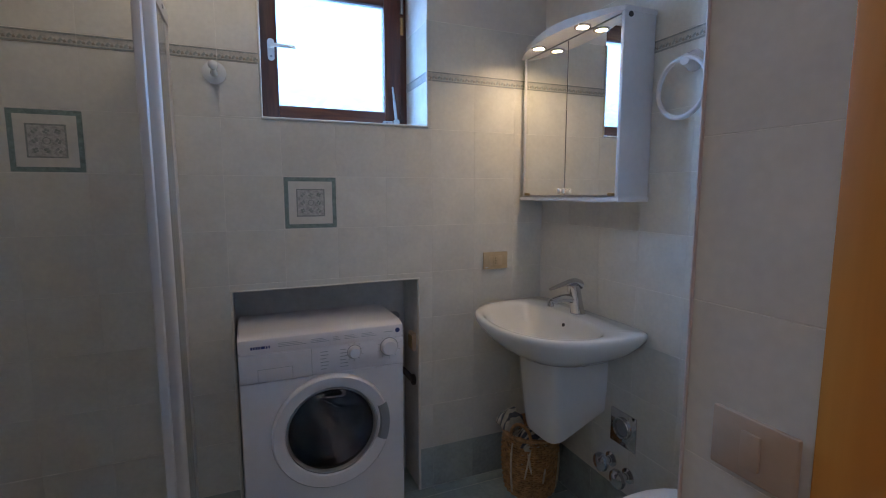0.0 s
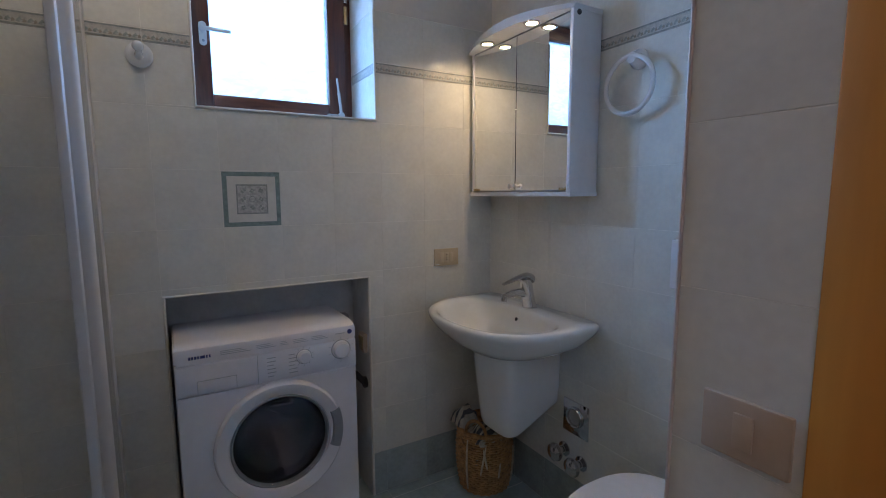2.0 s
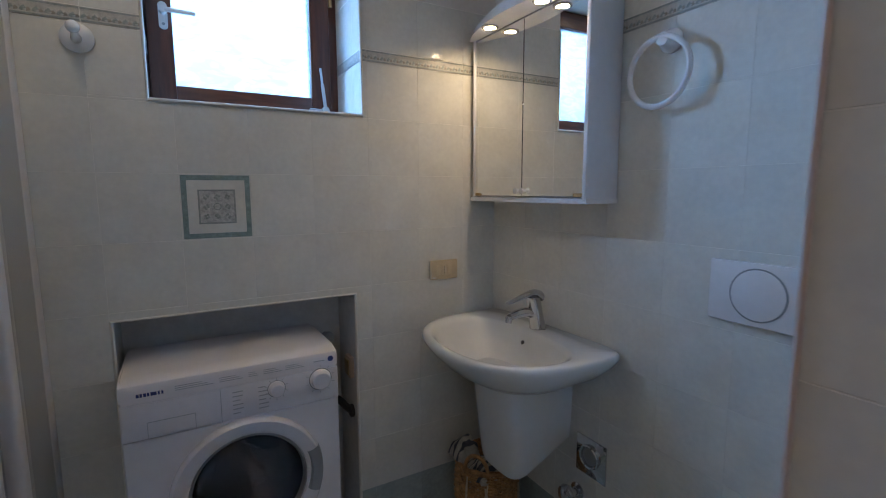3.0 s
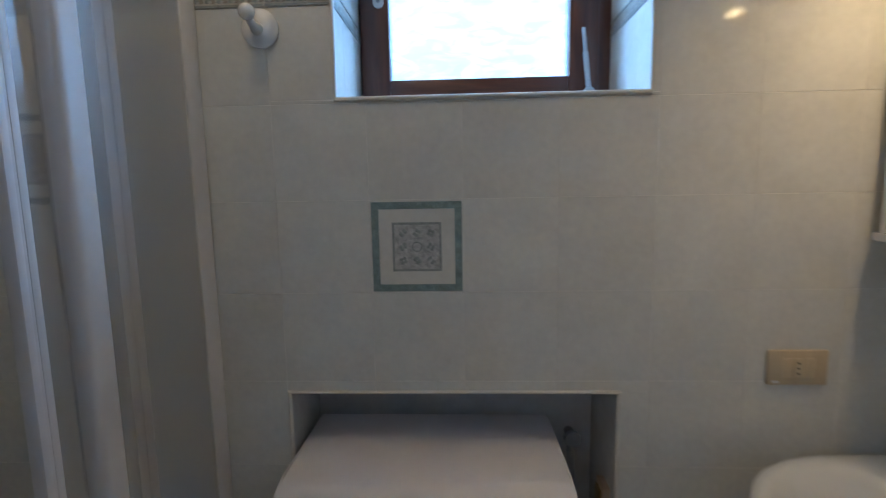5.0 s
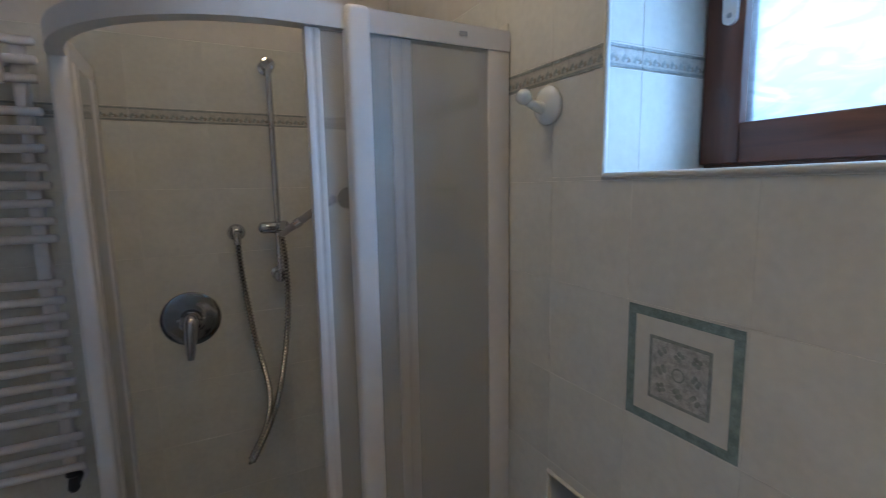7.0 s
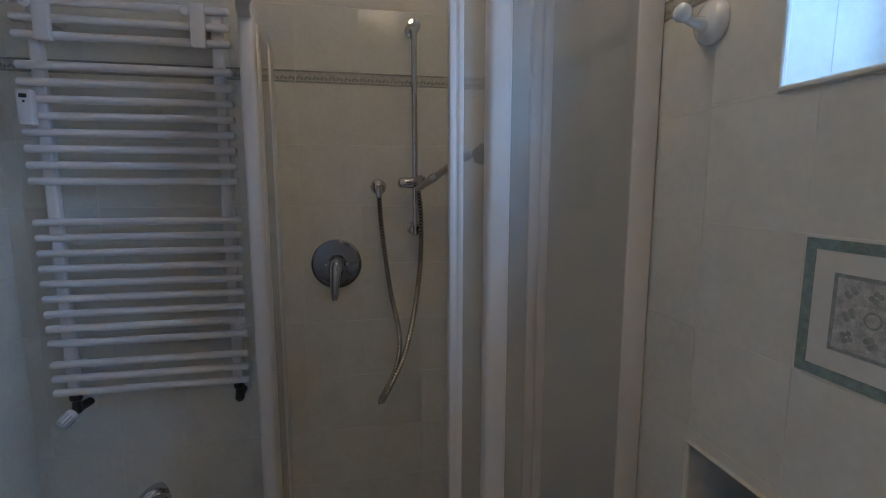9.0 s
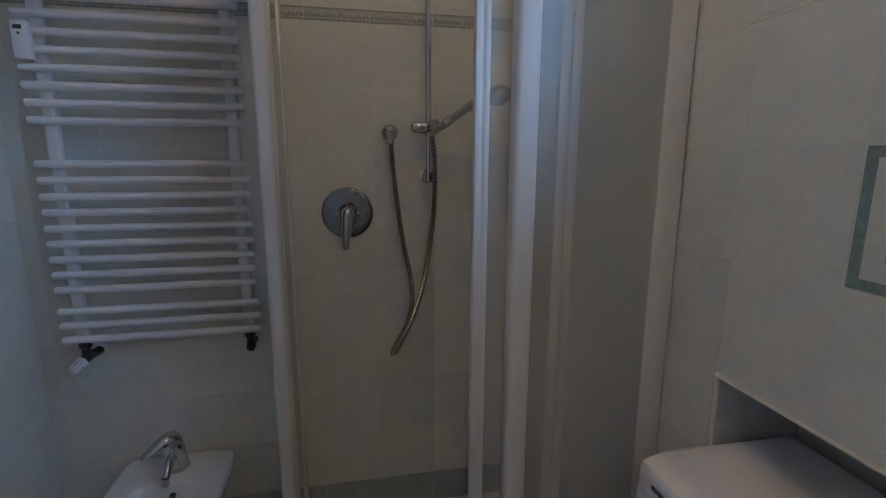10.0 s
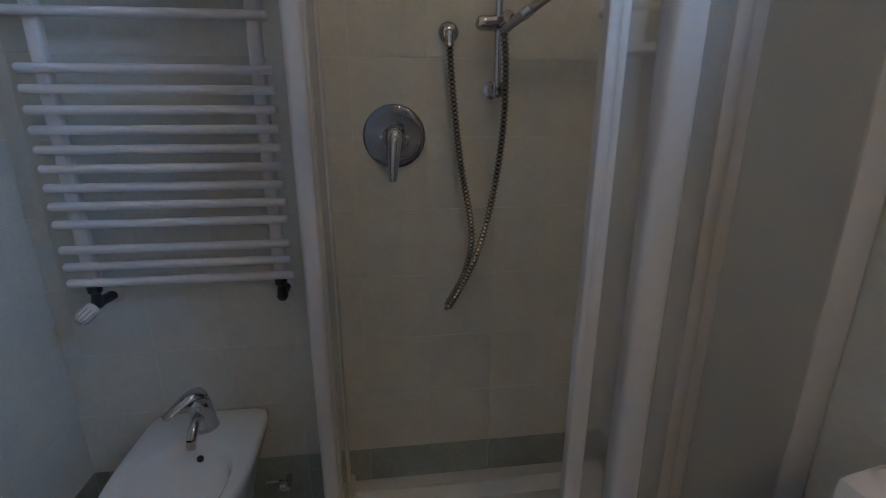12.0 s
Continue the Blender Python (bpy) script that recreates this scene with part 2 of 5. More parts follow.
def tubed(pts, radius, n=12, caps=True):
    return tube(bmesh.new(), pts, radius, n, caps)


def lathe(bm, profile, m=Matrix(), n=32, mat=0):
    """Turns (radius, height) pairs round the local z axis."""
    rings = []
    for r, z in profile:
        if r < 1e-6:
            rings.append([bm.verts.new(m @ Vector((0, 0, z)))])
        else:
            rings.append([bm.verts.new(m @ Vector((r * math.cos(2 * math.pi * k / n), r * math.sin(2 * math.pi * k / n), z))) for k in range(n)])
    for a, b in zip(rings, rings[1:]):
        for k in range(n):
            q = [a[k % len(a)], a[(k + 1) % len(a)], b[(k + 1) % len(b)], b[k % len(b)]]
            q = list(dict.fromkeys(q))
            if len(q) > 2:
                bm.faces.new(q).material_index = mat
    return bm


def lathed(profile, m=Matrix(), n=32):
    return lathe(bmesh.new(), profile, m, n)


def extrude_outline(bm, outline, z0, z1, mat=0):
    """A solid from a closed plan outline between two heights."""
    a = [bm.verts.new((x, y, z0)) for x, y in outline]
    b = [bm.verts.new((x, y, z1)) for x, y in outline]
    bm.faces.new(a[::-1]).material_index = mat
    bm.faces.new(b).material_index = mat
    for k in range(len(a)):
        j = (k + 1) % len(a)
        bm.faces.new((a[k], a[j], b[j], b[k])).material_index = mat
    return bm


def smooth_path(pts, steps=8):
    """Catmull-Rom through the points."""
    pts = [Vector(p) for p in pts]
    out = []
    for i in range(len(pts) - 1):
        p0, p1, p2, p3 = pts[max(i - 1, 0)], pts[i], pts[i + 1], pts[min(i + 2, len(pts) - 1)]
        for s in range(steps):
            t = s / steps
            out.append(0.5 * ((2 * p1) + (p2 - p0) * t + (2 * p0 - 5 * p1 + 4 * p2 - p3) * t * t + (3 * p1 - p0 - 3 * p2 + p3) * t ** 3))
    out.append(pts[-1])
    return out


TO_SOUTH = Matrix.Rotation(radians(90), 4, "X")    # local z points to -y
TO_EAST = Matrix.Rotation(radians(90), 4, "Y")     # local z points to +x
TO_WEST = Matrix.Rotation(radians(-90), 4, "Y")    # local z points to -x


def at(p, turn=Matrix()):
    return Matrix.Translation(p) @ turn


# ---- the plan ----
WEST, EAST, NORTH, SOUTH, CHASE = -0.92, 1.40, 2.0, 0.285, 0.493
STUB, CEIL, TOP, PITCH = 0.608, 2.55, 2.117, 0.2085
NICHE = (-0.009, 0.754, 0.0, 1.012)
WIN = (0.131, 0.801, 1.675, 2.345)
DOOR = (-0.21, 0.59)
ROWS = [0.0, 0.2, 0.4095, 0.619, 0.8285, 1.038, 1.2475, 1.457, 1.6665, 1.868, 1.912, TOP]
D = 0.0007


def wall_mesh(bm, holes, u0, u1, z0, z1, place):
    us = sorted({u0, u1, *(h[0] for h in holes), *(h[1] for h in holes)})
    zs = sorted({z0, z1, *(h[2] for h in holes), *(h[3] for h in holes)})
    for a, b in zip(us, us[1:]):
        for c, d in zip(zs, zs[1:]):
            if not any(h[0] <= a and b <= h[1] and h[2] <= c and d <= h[3] for h in holes):
                box(bm, *place(a, b), c, d)
    return bm


def structure(name, bm, mat, label, category):
    return tagged(part(name, bm, mat, None, label, smooth=0), "", category, "", "structure")


b = wall_mesh(bmesh.new(), [(NICHE[0] - D, NICHE[1] + D, -0.1, NICHE[3] + D), (WIN[0] - D, WIN[1] + D, WIN[2] - D, WIN[3])],
              WEST - 0.2, EAST + 0.2, -0.1, CEIL, lambda a, c: (a, c, NORTH + D, NORTH + 0.42))
box(b, NICHE[0] - D, NICHE[1] + D, 2.22, NORTH + 0.42, -0.1, NICHE[3] + D)
wall_north = structure("wall_north", b, GROUT, "tiled bathroom wall with a window and a machine recess", "wall")
wall_west = structure("wall_west", boxed(WEST - 0.2, WEST - D, SOUTH - 0.2, NORTH + D, -0.1, CEIL), GROUT, "tiled bathroom wall behind shower and radiator", "wall")
wall_east = structure("wall_east", boxed(EAST + D, EAST + 0.2, 0.1, NORTH + D, -0.1, CEIL), GROUT, "tiled bathroom wall behind the washbasin", "wall")
b = wall_mesh(bmesh.new(), [(DOOR[0], STUB + 0.02, -0.1, 2.06)], WEST - D, STUB + 0.02, -0.1, CEIL, lambda a, c: (a, c, 0.10, SOUTH - D))
wall_south = structure("wall_south", b, GROUT, "tiled bathroom wall with the doorway", "wall")
b = boxed(STUB + D, EAST + D, 0.10, CHASE - D, -0.1, CEIL)
wall_stub = structure("wall_stub", b, GROUT, "tiled projecting wall beside the doorway", "wall")
b = bmesh.new()
box(b, WEST - 0.2, EAST + 0.2, -1.4, NORTH + 0.42, CEIL, CEIL + 0.1)
structure("ceiling", b, PLASTER, "plain white plastered ceiling", "ceiling")
floor = structure("floor", boxed(WEST - 0.2, EAST + 0.2, -1.4, NORTH + 0.3, -0.1, -0.004), GROUT, "pale green tiled bathroom floor", "floor")
b = bmesh.new()
box(b, -1.12, -1.0, -1.4, 0.1, -0.1, CEIL)
structure("wall_hall_west", b, PLASTER, "plain white hall wall", "wall")
structure("wall_hall_east", boxed(1.2, 1.3, -1.4, 0.1, -0.1, CEIL), PLASTER, "plain white hall wall", "wall")
structure("wall_hall_south", boxed(-1.0, 1.2, -1.4, -1.3, -0.1, CEIL), PLASTER, "plain white hall wall", "wall")

# plaster above the tiles, a few millimetres behind their face
for k, (xa, xb, za) in enumerate(((WEST, WIN[0] - 0.001, TOP + 0.002), (WIN[1] + 0.001, EAST, TOP + 0.002), (WIN[0], WIN[1], WIN[3] + 0.004))):
    structure("plaster_north_%d" % (k + 1), boxed(xa, xb, NORTH - 0.0005, NORTH + 0.006, za, CEIL - 0.001), PLASTER, "white plaster above the tiles", "wall")
structure("plaster_west", boxed(WEST - 0.006, WEST + 0.0005, SOUTH, NORTH, TOP + 0.002, CEIL - 0.001), PLASTER, "white plaster above the tiles", "wall")
structure("plaster_east", boxed(EAST - 0.0005, EAST + 0.006, CHASE, NORTH, TOP + 0.002, CEIL - 0.001), PLASTER, "white plaster above the tiles", "wall")
structure("plaster_stub_1", boxed(STUB - 0.0005, STUB + 0.006, 0.335, CHASE, TOP + 0.002, CEIL - 0.001), PLASTER, "white plaster above the tiles", "wall")
structure("plaster_stub_2", boxed(STUB + 0.007, EAST, CHASE - 0.006, CHASE + 0.0005, TOP + 0.002, CEIL - 0.001), PLASTER, "white plaster above the tiles", "wall")
structure("plaster_south", boxed(WEST, STUB, SOUTH - 0.006, SOUTH + 0.0005, TOP + 0.002, CEIL - 0.001), PLASTER, "white plaster above the tiles", "wall")

hall_lamp = thing("hall_lamp", "plain white globe lamp on the hall ceiling", "ceiling lamp")
part("cap", lathed([(0.06, 0.0), (0.06, -0.02), (0.02, -0.03), (0.012, -0.09)], at((-0.45, -0.55, CEIL)), 24), PVC, hall_lamp)
part("bulb_holder", lathed([(0.02, -0.09), (0.03, -0.12), (0.03, -0.17), (0.0, -0.17)], at((-0.45, -0.55, CEIL)), 24), PVC, hall_lamp)

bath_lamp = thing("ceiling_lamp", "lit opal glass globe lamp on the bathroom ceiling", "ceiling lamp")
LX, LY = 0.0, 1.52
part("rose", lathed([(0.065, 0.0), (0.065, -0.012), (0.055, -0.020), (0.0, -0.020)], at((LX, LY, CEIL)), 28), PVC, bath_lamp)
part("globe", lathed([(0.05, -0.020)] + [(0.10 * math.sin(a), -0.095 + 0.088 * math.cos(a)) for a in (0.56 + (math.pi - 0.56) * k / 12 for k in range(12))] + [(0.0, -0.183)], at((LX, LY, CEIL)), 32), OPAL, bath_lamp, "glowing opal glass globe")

structure("plaster_reveal_1", boxed(WIN[0] - 0.006, WIN[0] + 0.0005, NORTH + 0.007, NORTH + 0.286, TOP + 0.002, WIN[3]), PLASTER, "white plaster of the window opening", "wall")
structure("plaster_reveal_2", boxed(WIN[1] - 0.0005, WIN[1] + 0.006, NORTH + 0.007, NORTH + 0.286, TOP + 0.002, WIN[3]), PLASTER, "white plaster of the window opening", "wall")
structure("plaster_lintel", boxed(WIN[0] + 0.002, WIN[1] - 0.002, NORTH + 0.007, NORTH + 0.286, WIN[3] - 0.003, WIN[3] + 0.003), PLASTER, "white plaster of the window opening", "wall")

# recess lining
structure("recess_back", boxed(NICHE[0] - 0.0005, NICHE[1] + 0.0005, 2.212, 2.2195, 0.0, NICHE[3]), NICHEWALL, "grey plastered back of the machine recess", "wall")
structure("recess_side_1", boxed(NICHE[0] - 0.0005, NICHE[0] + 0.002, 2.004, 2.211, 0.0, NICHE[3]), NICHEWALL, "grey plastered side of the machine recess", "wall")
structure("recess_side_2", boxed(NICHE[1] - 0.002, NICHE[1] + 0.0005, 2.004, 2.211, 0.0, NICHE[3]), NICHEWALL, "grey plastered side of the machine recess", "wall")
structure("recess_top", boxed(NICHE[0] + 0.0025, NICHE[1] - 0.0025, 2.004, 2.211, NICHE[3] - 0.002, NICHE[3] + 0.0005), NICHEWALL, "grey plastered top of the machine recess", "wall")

# cream edge trims round the recess and the window opening
def trim(pts, label, r=0.0065, mat=None):
    structure("trim", tubed(pts, r, 8), mat or TRIM, label, "trim")


trim([(NICHE[0], 1.999, 0.0), (NICHE[0], 1.999, NICHE[3]), (NICHE[1], 1.999, NICHE[3]), (NICHE[1], 1.999, 0.0)], "cream edge strip round the machine recess")
trim([(WIN[0], 1.999, TOP), (WIN[0], 1.999, WIN[2]), (WIN[1], 1.999, WIN[2]), (WIN[1], 1.999, TOP)], "cream edge strip round the window opening")
trim([(STUB, CHASE, 0.0), (STUB, CHASE, CEIL)], "thin pinkish corner strip of the tiled wall", 0.003, PINKTRIM)

# ---- door lining ----
door_frame = tagged(thing("door_frame", "orange-stained wooden door lining without its door", "door frame"), kind="structure")
b = bmesh.new()
box(b, STUB - 0.004, STUB + 0.02, 0.262, 0.335, 0.0, 2.06, 0.003)
part("jamb", b, DOORWOOD, door_frame)
b = bmesh.new()
box(b, STUB - 0.008, STUB + 0.024, 0.08, 0.2585, 0.0, 2.06, 0.003)
part("rebate", b, DOORWOOD, door_frame)
part("jamb", boxed(DOOR[0], DOOR[0] + 0.02, 0.08, SOUTH + 0.012, 0.0, 2.06, 0.003), DOORWOOD, door_frame)
part("lintel", boxed(DOOR[0], STUB + 0.02, 0.08, 0.30, 2.06, 2.08, 0.003), DOORWOOD, door_frame)
b = boxed(STUB - 0.0105, STUB - 0.006, 0.228, 0.254, 1.03, 1.14, 0.001)
strike = part("strike_plate", b, STEEL, door_frame, "steel strike plate")
part("latch_hole", boxed(STUB - 0.0115, STUB - 0.009, 0.235, 0.247, 1.07, 1.10), DARKPLASTIC, strike)
part("screw", lathed([(0, 0.002), (0.003, 0.0015), (0.004, 0)], at((STUB - 0.004, 0.270, 1.166), TO_WEST), 10), BRASS, door_frame)

# ---- window ----
window = tagged(thing("window_1", "dark red-brown wooden window with obscured glass, closed", "window"), kind="structure")
def frame_bars(x0, x1, z0, z1, w, y0, y1, parent, names):
    part(names[0], boxed(x0, x0 + w, y0, y1, z0, z1, 0.004), WINDOWWOOD, parent)
    part(names[0], boxed(x1 - w, x1, y0, y1, z0, z1, 0.004), WINDOWWOOD, parent)
    part(names[1], boxed(x0 + w, x1 - w, y0, y1, z0, z0 + w, 0.004), WINDOWWOOD_H, parent)
    part(names[1], boxed(x0 + w, x1 - w, y0, y1, z1 - w, z1, 0.004), WINDOWWOOD_H, parent)


frame_bars(0.127, 0.806, 1.671, 2.344, 0.045, 2.285, 2.35, window, ("frame_post", "frame_rail"))
sash = new("sash")
sash.parent = window
frame_bars(0.136, 0.765, 1.695, 2.325, 0.077, 2.262, 2.312, sash, ("stile", "rail"))
pane = part("pane", boxed(0.208, 0.694, 2.284, 2.290, 1.766, 2.254), PANE, sash)
pane.visible_shadow = False
b = bmesh.new()
pts = [(0.187 + 0.014 * math.cos(a), (2.031 if math.sin(a) >= 0 else 1.969) + 0.014 * math.sin(a)) for a in (2 * math.pi * k / 28 for k in range(28))]
extrude_outline(b, pts, 0.0, 0.008)
b.transform(at((0, 2.262, 0), TO_SOUTH))
handle = part("handle_plate", b, ALU, window, "white window handle")
part("screw", lathed([(0.005, 0.0), (0.005, 0.001), (0.0, 0.0015)], at((0.187, 2.254, 1.972), TO_SOUTH), 12), GREYPLASTIC, handle)
part("lever", tube(lathed([(0.011, 0), (0.011, 0.03), (0.0, 0.032)], at((0.187, 2.254, 2.012), TO_SOUTH), 16), [(0.187, 2.232, 2.012), (0.205, 2.226, 2.012), (0.285, 2.226, 2.010)], [0.008, 0.008, 0.006], 10), ALU, handle)
b = bmesh.new()
box(b, -0.0065, 0.0065, -0.004, 0.004, 0.0, 0.105, 0.003)
box(b, -0.0045, 0.0045, -0.005, 0.003, 0.108, 0.165, 0.003)
box(b, -0.004, 0.004, -0.003, 0.002, 0.100, 0.112)
b.transform(at((0.736, 2.243, 1.722), Matrix.Rotation(radians(-6), 4, "Y")))
stay = part("stay_arm", b, STAYGREY, window, "pale grey ventilation stay")
part("pivot", lathed([(0.015, 0.0), (0.015, 0.010), (0.012, 0.013), (0.0, 0.013)], at((0.736, 2.250, 1.724), TO_SOUTH), 24), STAYGREY, stay)
part("stay_foot", boxed(0.672, 0.750, 2.246, 2.262, 1.710, 1.730, 0.006), STAYGREY, stay)
part("screw", lathed([(0.005, 0.0), (0.005, 0.0012), (0.0, 0.0012)], at((0.690, 2.246, 1.720), TO_SOUTH), 12), GREYPLASTIC, stay)
for z in (2.13, 2.22):
    part("hinge", tubed([(0.772, 2.258, z), (0.772, 2.258, z + 0.075)], 0.008, 10), BRASS if z < 2.2 else STEEL, window)

# ---- shower ----
SX, SY, RAD = -0.165, 1.065, 0.45


def quadrant(inset, reach=0.0, n=14):
    """Points from the west wall round the shower's bow to the north wall, set in by inset."""
    cx, cy, r = SX - RAD, SY + RAD, RAD - inset
    pts = [(WEST + reach, SY + inset)]
    pts += [(cx + r * math.sin(a), cy - r * math.cos(a)) for a in (math.pi / 2 * k / n for k in range(n + 1))]
    return pts + [(SX - inset, NORTH - reach)]


def bent_bar(bm, inner, outer, z0, z1, bevel=0.0):
    rows = [[bm.verts.new((x, y, z)) for x, y in pts] for pts, z in ((outer, z0), (outer, z1), (inner, z1), (inner, z0))]
    for k in range(4):
        a, c = rows[k], rows[(k + 1) % 4]
        for i in range(len(a) - 1):
            bm.faces.new((a[i], a[i + 1], c[i + 1], c[i]))
    bm.faces.new([r[0] for r in rows])
    bm.faces.new([r[-1] for r in rows][::-1])
    return bm


tray = thing("shower_tray", "white glossy shower tray with a bowed front", "shower tray")
b = bmesh.new()
outline = quadrant(-0.02) + [(WEST, NORTH)]
rim = quadrant(0.05) + [(WEST + 0.05, NORTH - 0.05)]
rim[0] = (WEST + 0.05, rim[0][1])
rim[-2] = (rim[-2][0], NORTH - 0.05)
loops = []
for pts, z in ((outline, 0.0), (outline, 0.062), (outline, 0.07), (rim, 0.07), (rim, 0.062)):
    loops.append([b.verts.new((x, y, z)) for x, y in pts])
inner = [b.verts.new((x + (-0.55 - x) * 0.10, y + (1.55 - y) * 0.10, 0.03)) for x, y in rim]
loops.append(inner)
for p, q in zip(loops, loops[1:]):
    for k in range(len(p)):
        j = (k + 1) % len(p)
        b.faces.new((p[k], p[j], q[j], q[k]))
b.faces.new(inner)
part("basin", b, CERAMIC, tray)
part("drain", lathed([(0.0, 0.006), (0.035, 0.006), (0.045, 0.001), (0.045, 0.0)], at((-0.55, 1.52, 0.03)), 24), CHROME, tray, "round chrome drain cover")

encl = thing("shower_enclosure", "white-framed bowed shower enclosure with frosted sliding doors, open", "shower enclosure")
part("bottom_rail", bent_bar(bmesh.new(), quadrant(0.045, 0.004), quadrant(0.0, 0.004), 0.071, 0.105), ALU, encl)
b = bent_bar(bmesh.new(), quadrant(0.028, 0.004), quadrant(-0.005, 0.004), 1.965, 2.010)
part("top_rail", b, ALU, encl)
part("wall_post", boxed(WEST + 0.003, WEST + 0.045, SY, SY + 0.032, 0.105, 1.965, 0.004), ALU, encl)
part("wall_post", boxed(SX - 0.045, SX + 0.003, NORTH - 0.062, NORTH - 0.003, 0.105, 1.965, 0.004), ALU, encl)
part("wall_seal", boxed(SX - 0.04, SX - 0.004, NORTH - 0.004, NORTH - 0.001, 0.07, 2.03), TRIM, encl)


def end_post(x, y, along_y):
    bm = bmesh.new()
    dx, dy = (0.022, 0.025) if along_y else (0.024, 0.020)
    box(bm, x - dx, x + dx, y - dy, y + dy, 0.09, 2.012, 0.012, 3)
    return part("end_post", bm, ALU, encl)


end_post(SX - 0.003, 1.634, True)
end_post(-0.615, SY + 0.012, False)
part("fixed_glass", boxed(SX - 0.004, SX + 0.001, 1.655, NORTH - 0.06, 0.105, 1.965), SHOWERGLASS, encl).visible_shadow = False
part("fixed_glass", boxed(WEST + 0.045, -0.645, SY + 0.014, SY + 0.019, 0.105, 1.965), SHOWERGLASS, encl).visible_shadow = False
for along_y in (True, False):
    door = new("sliding_door")
    door.parent = encl
    if along_y:
        part("door_glass", boxed(-0.181, -0.176, 1.56, 1.735, 0.115, 1.963), CLEARGLASS, door).visible_shadow = False
        for y, w in ((1.534, 0.030), (1.706, 0.046)):
            bm = boxed(-0.189, -0.167, y, y + w / 2 - 0.0015, 0.11, 1.964, 0.004)
            box(bm, -0.187, -0.169, y + w / 2 - 0.003, y + w / 2 + 0.003, 0.11, 1.963)
            box(bm, -0.189, -0.167, y + w / 2 + 0.0015, y + w, 0.11, 1.964, 0.004)
            part("door_stile", bm, ALU, door)
    else:
        part("door_glass", boxed(-0.84, -0.66, SY + 0.027, SY + 0.031, 0.115, 1.963), CLEARGLASS, door).visible_shadow = False
        for x in (-0.668, -0.862):
            part("door_stile", boxed(x, x + 0.032, SY + 0.022, SY + 0.036, 0.11, 1.964, 0.006), ALU, door)
part("badge", boxed(SX + 0.0055, SX + 0.008, 1.862, 1.882, 1.984, 1.994, 0.001), GREYPLASTIC, encl)

shower = thing("shower_rail", "chrome riser rail with a hand shower", "shower")
BX, BY = -0.855, 1.557
part("rail", tubed([(BX, BY, 1.36), (BX, BY, 2.07)], 0.010, 14), CHROME, shower)
for z in (1.375, 2.055):
    b = tubed([(WEST + 0.001, BY, z), (BX, BY, z)], 0.012, 14)
    lathe(b, [(0.0, 0.010), (0.019, 0.008), (0.023, 0.0), (0.019, -0.012), (0.0, -0.02)], at((BX, BY, z), TO_EAST), 20)
    lathe(b, [(0.024, 0.0), (0.024, 0.006), (0.014, 0.010)], at((WEST + 0.001, BY, z), TO_EAST), 20)
    part("rail_bracket", b, CHROME, shower)
b = tubed([(BX, BY - 0.045, 1.537), (BX, BY + 0.03, 1.537)], [0.019, 0.021], 18)
lathe(b, [(0.0, 0.014), (0.009, 0.0125), (0.016, 0.008), (0.0195, 0.0), (0.0195, -0.02)], at((BX, BY - 0.047, 1.537), Matrix.Rotation(radians(90), 4, "X")), 18)
tube(b, [(BX, BY, 1.537), (BX + 0.05, BY + 0.014, 1.545)], [0.014, 0.017], 14)
slider = part("slider", b, CHROME, shower)
hand = part("hand_shower", tube(bmesh.new(), smooth_path([(BX + 0.042, BY + 0.004, 1.515), (BX + 0.062, BY + 0.05, 1.550), (BX + 0.09, BY + 0.11, 1.594), (BX + 0.115, BY + 0.17, 1.630)], 5), [0.011] * 4 + [0.013] * 6 + [0.014] * 6, 14), HANDGREY, shower, "dull grey hand shower with a round head")
part("head", lathed([(0.0, 0.018), (0.018, 0.016), (0.034, 0.004), (0.036, -0.006), (0.030, -0.010), (0.0, -0.011)], at((BX + 0.12, BY + 0.205, 1.632), Matrix.Rotation(radians(-25), 4, "Z") @ Matrix.Rotation(radians(65), 4, "Y") @ Matrix.Rotation(radians(15), 4, "X")), 24), DARKCHROME, hand)
part("collar", tubed([(BX + 0.060, BY + 0.046, 1.547), (BX + 0.067, BY + 0.062, 1.559)], 0.0155, 16), CHROME, hand)


def ribbed_hose(pts, r, pitch, n=10):
    path = smooth_path(pts, 40)
    dense, last = [], None
    total = 0.0
    rad = []
    for i, p in enumerate(path):
        if last is not None:
            total += (p - last).length
        last = p
        dense.append(p)
        rad.append(total)
    out, radii, s, i = [], [], 0.0, 0
    while s < total:
        while i < len(rad) - 2 and rad[i + 1] < s:
            i += 1
        t = (s - rad[i]) / max(1e-6, rad[i + 1] - rad[i])
        out.append(dense[i].lerp(dense[i + 1], t))
        radii.append(r if len(out) % 2 else r * 0.58)
        s += pitch / 2
    return tube(bmesh.new(), out, radii, n)


part("hose", ribbed_hose([(WEST + 0.03, 1.434, 1.497), (WEST + 0.045, 1.440, 1.38), (WEST + 0.055, 1.463, 1.18), (WEST + 0.06, 1.497, 0.98), (WEST + 0.065, 1.478, 0.86), (WEST + 0.072, 1.425, 0.762),
     (WEST + 0.09, 1.436, 0.772), (WEST + 0.097, 1.498, 0.90), (WEST + 0.105, 1.538, 1.05), (WEST + 0.108, 1.566, 1.25), (WEST + 0.106, 1.570, 1.42), (BX + 0.042, BY + 0.004, 1.515)], 0.0110, 0.0115), HOSE, shower, "ribbed chrome hose")
outlet = thing("hose_outlet", "round chrome wall outlet of the shower hose", "shower fitting")
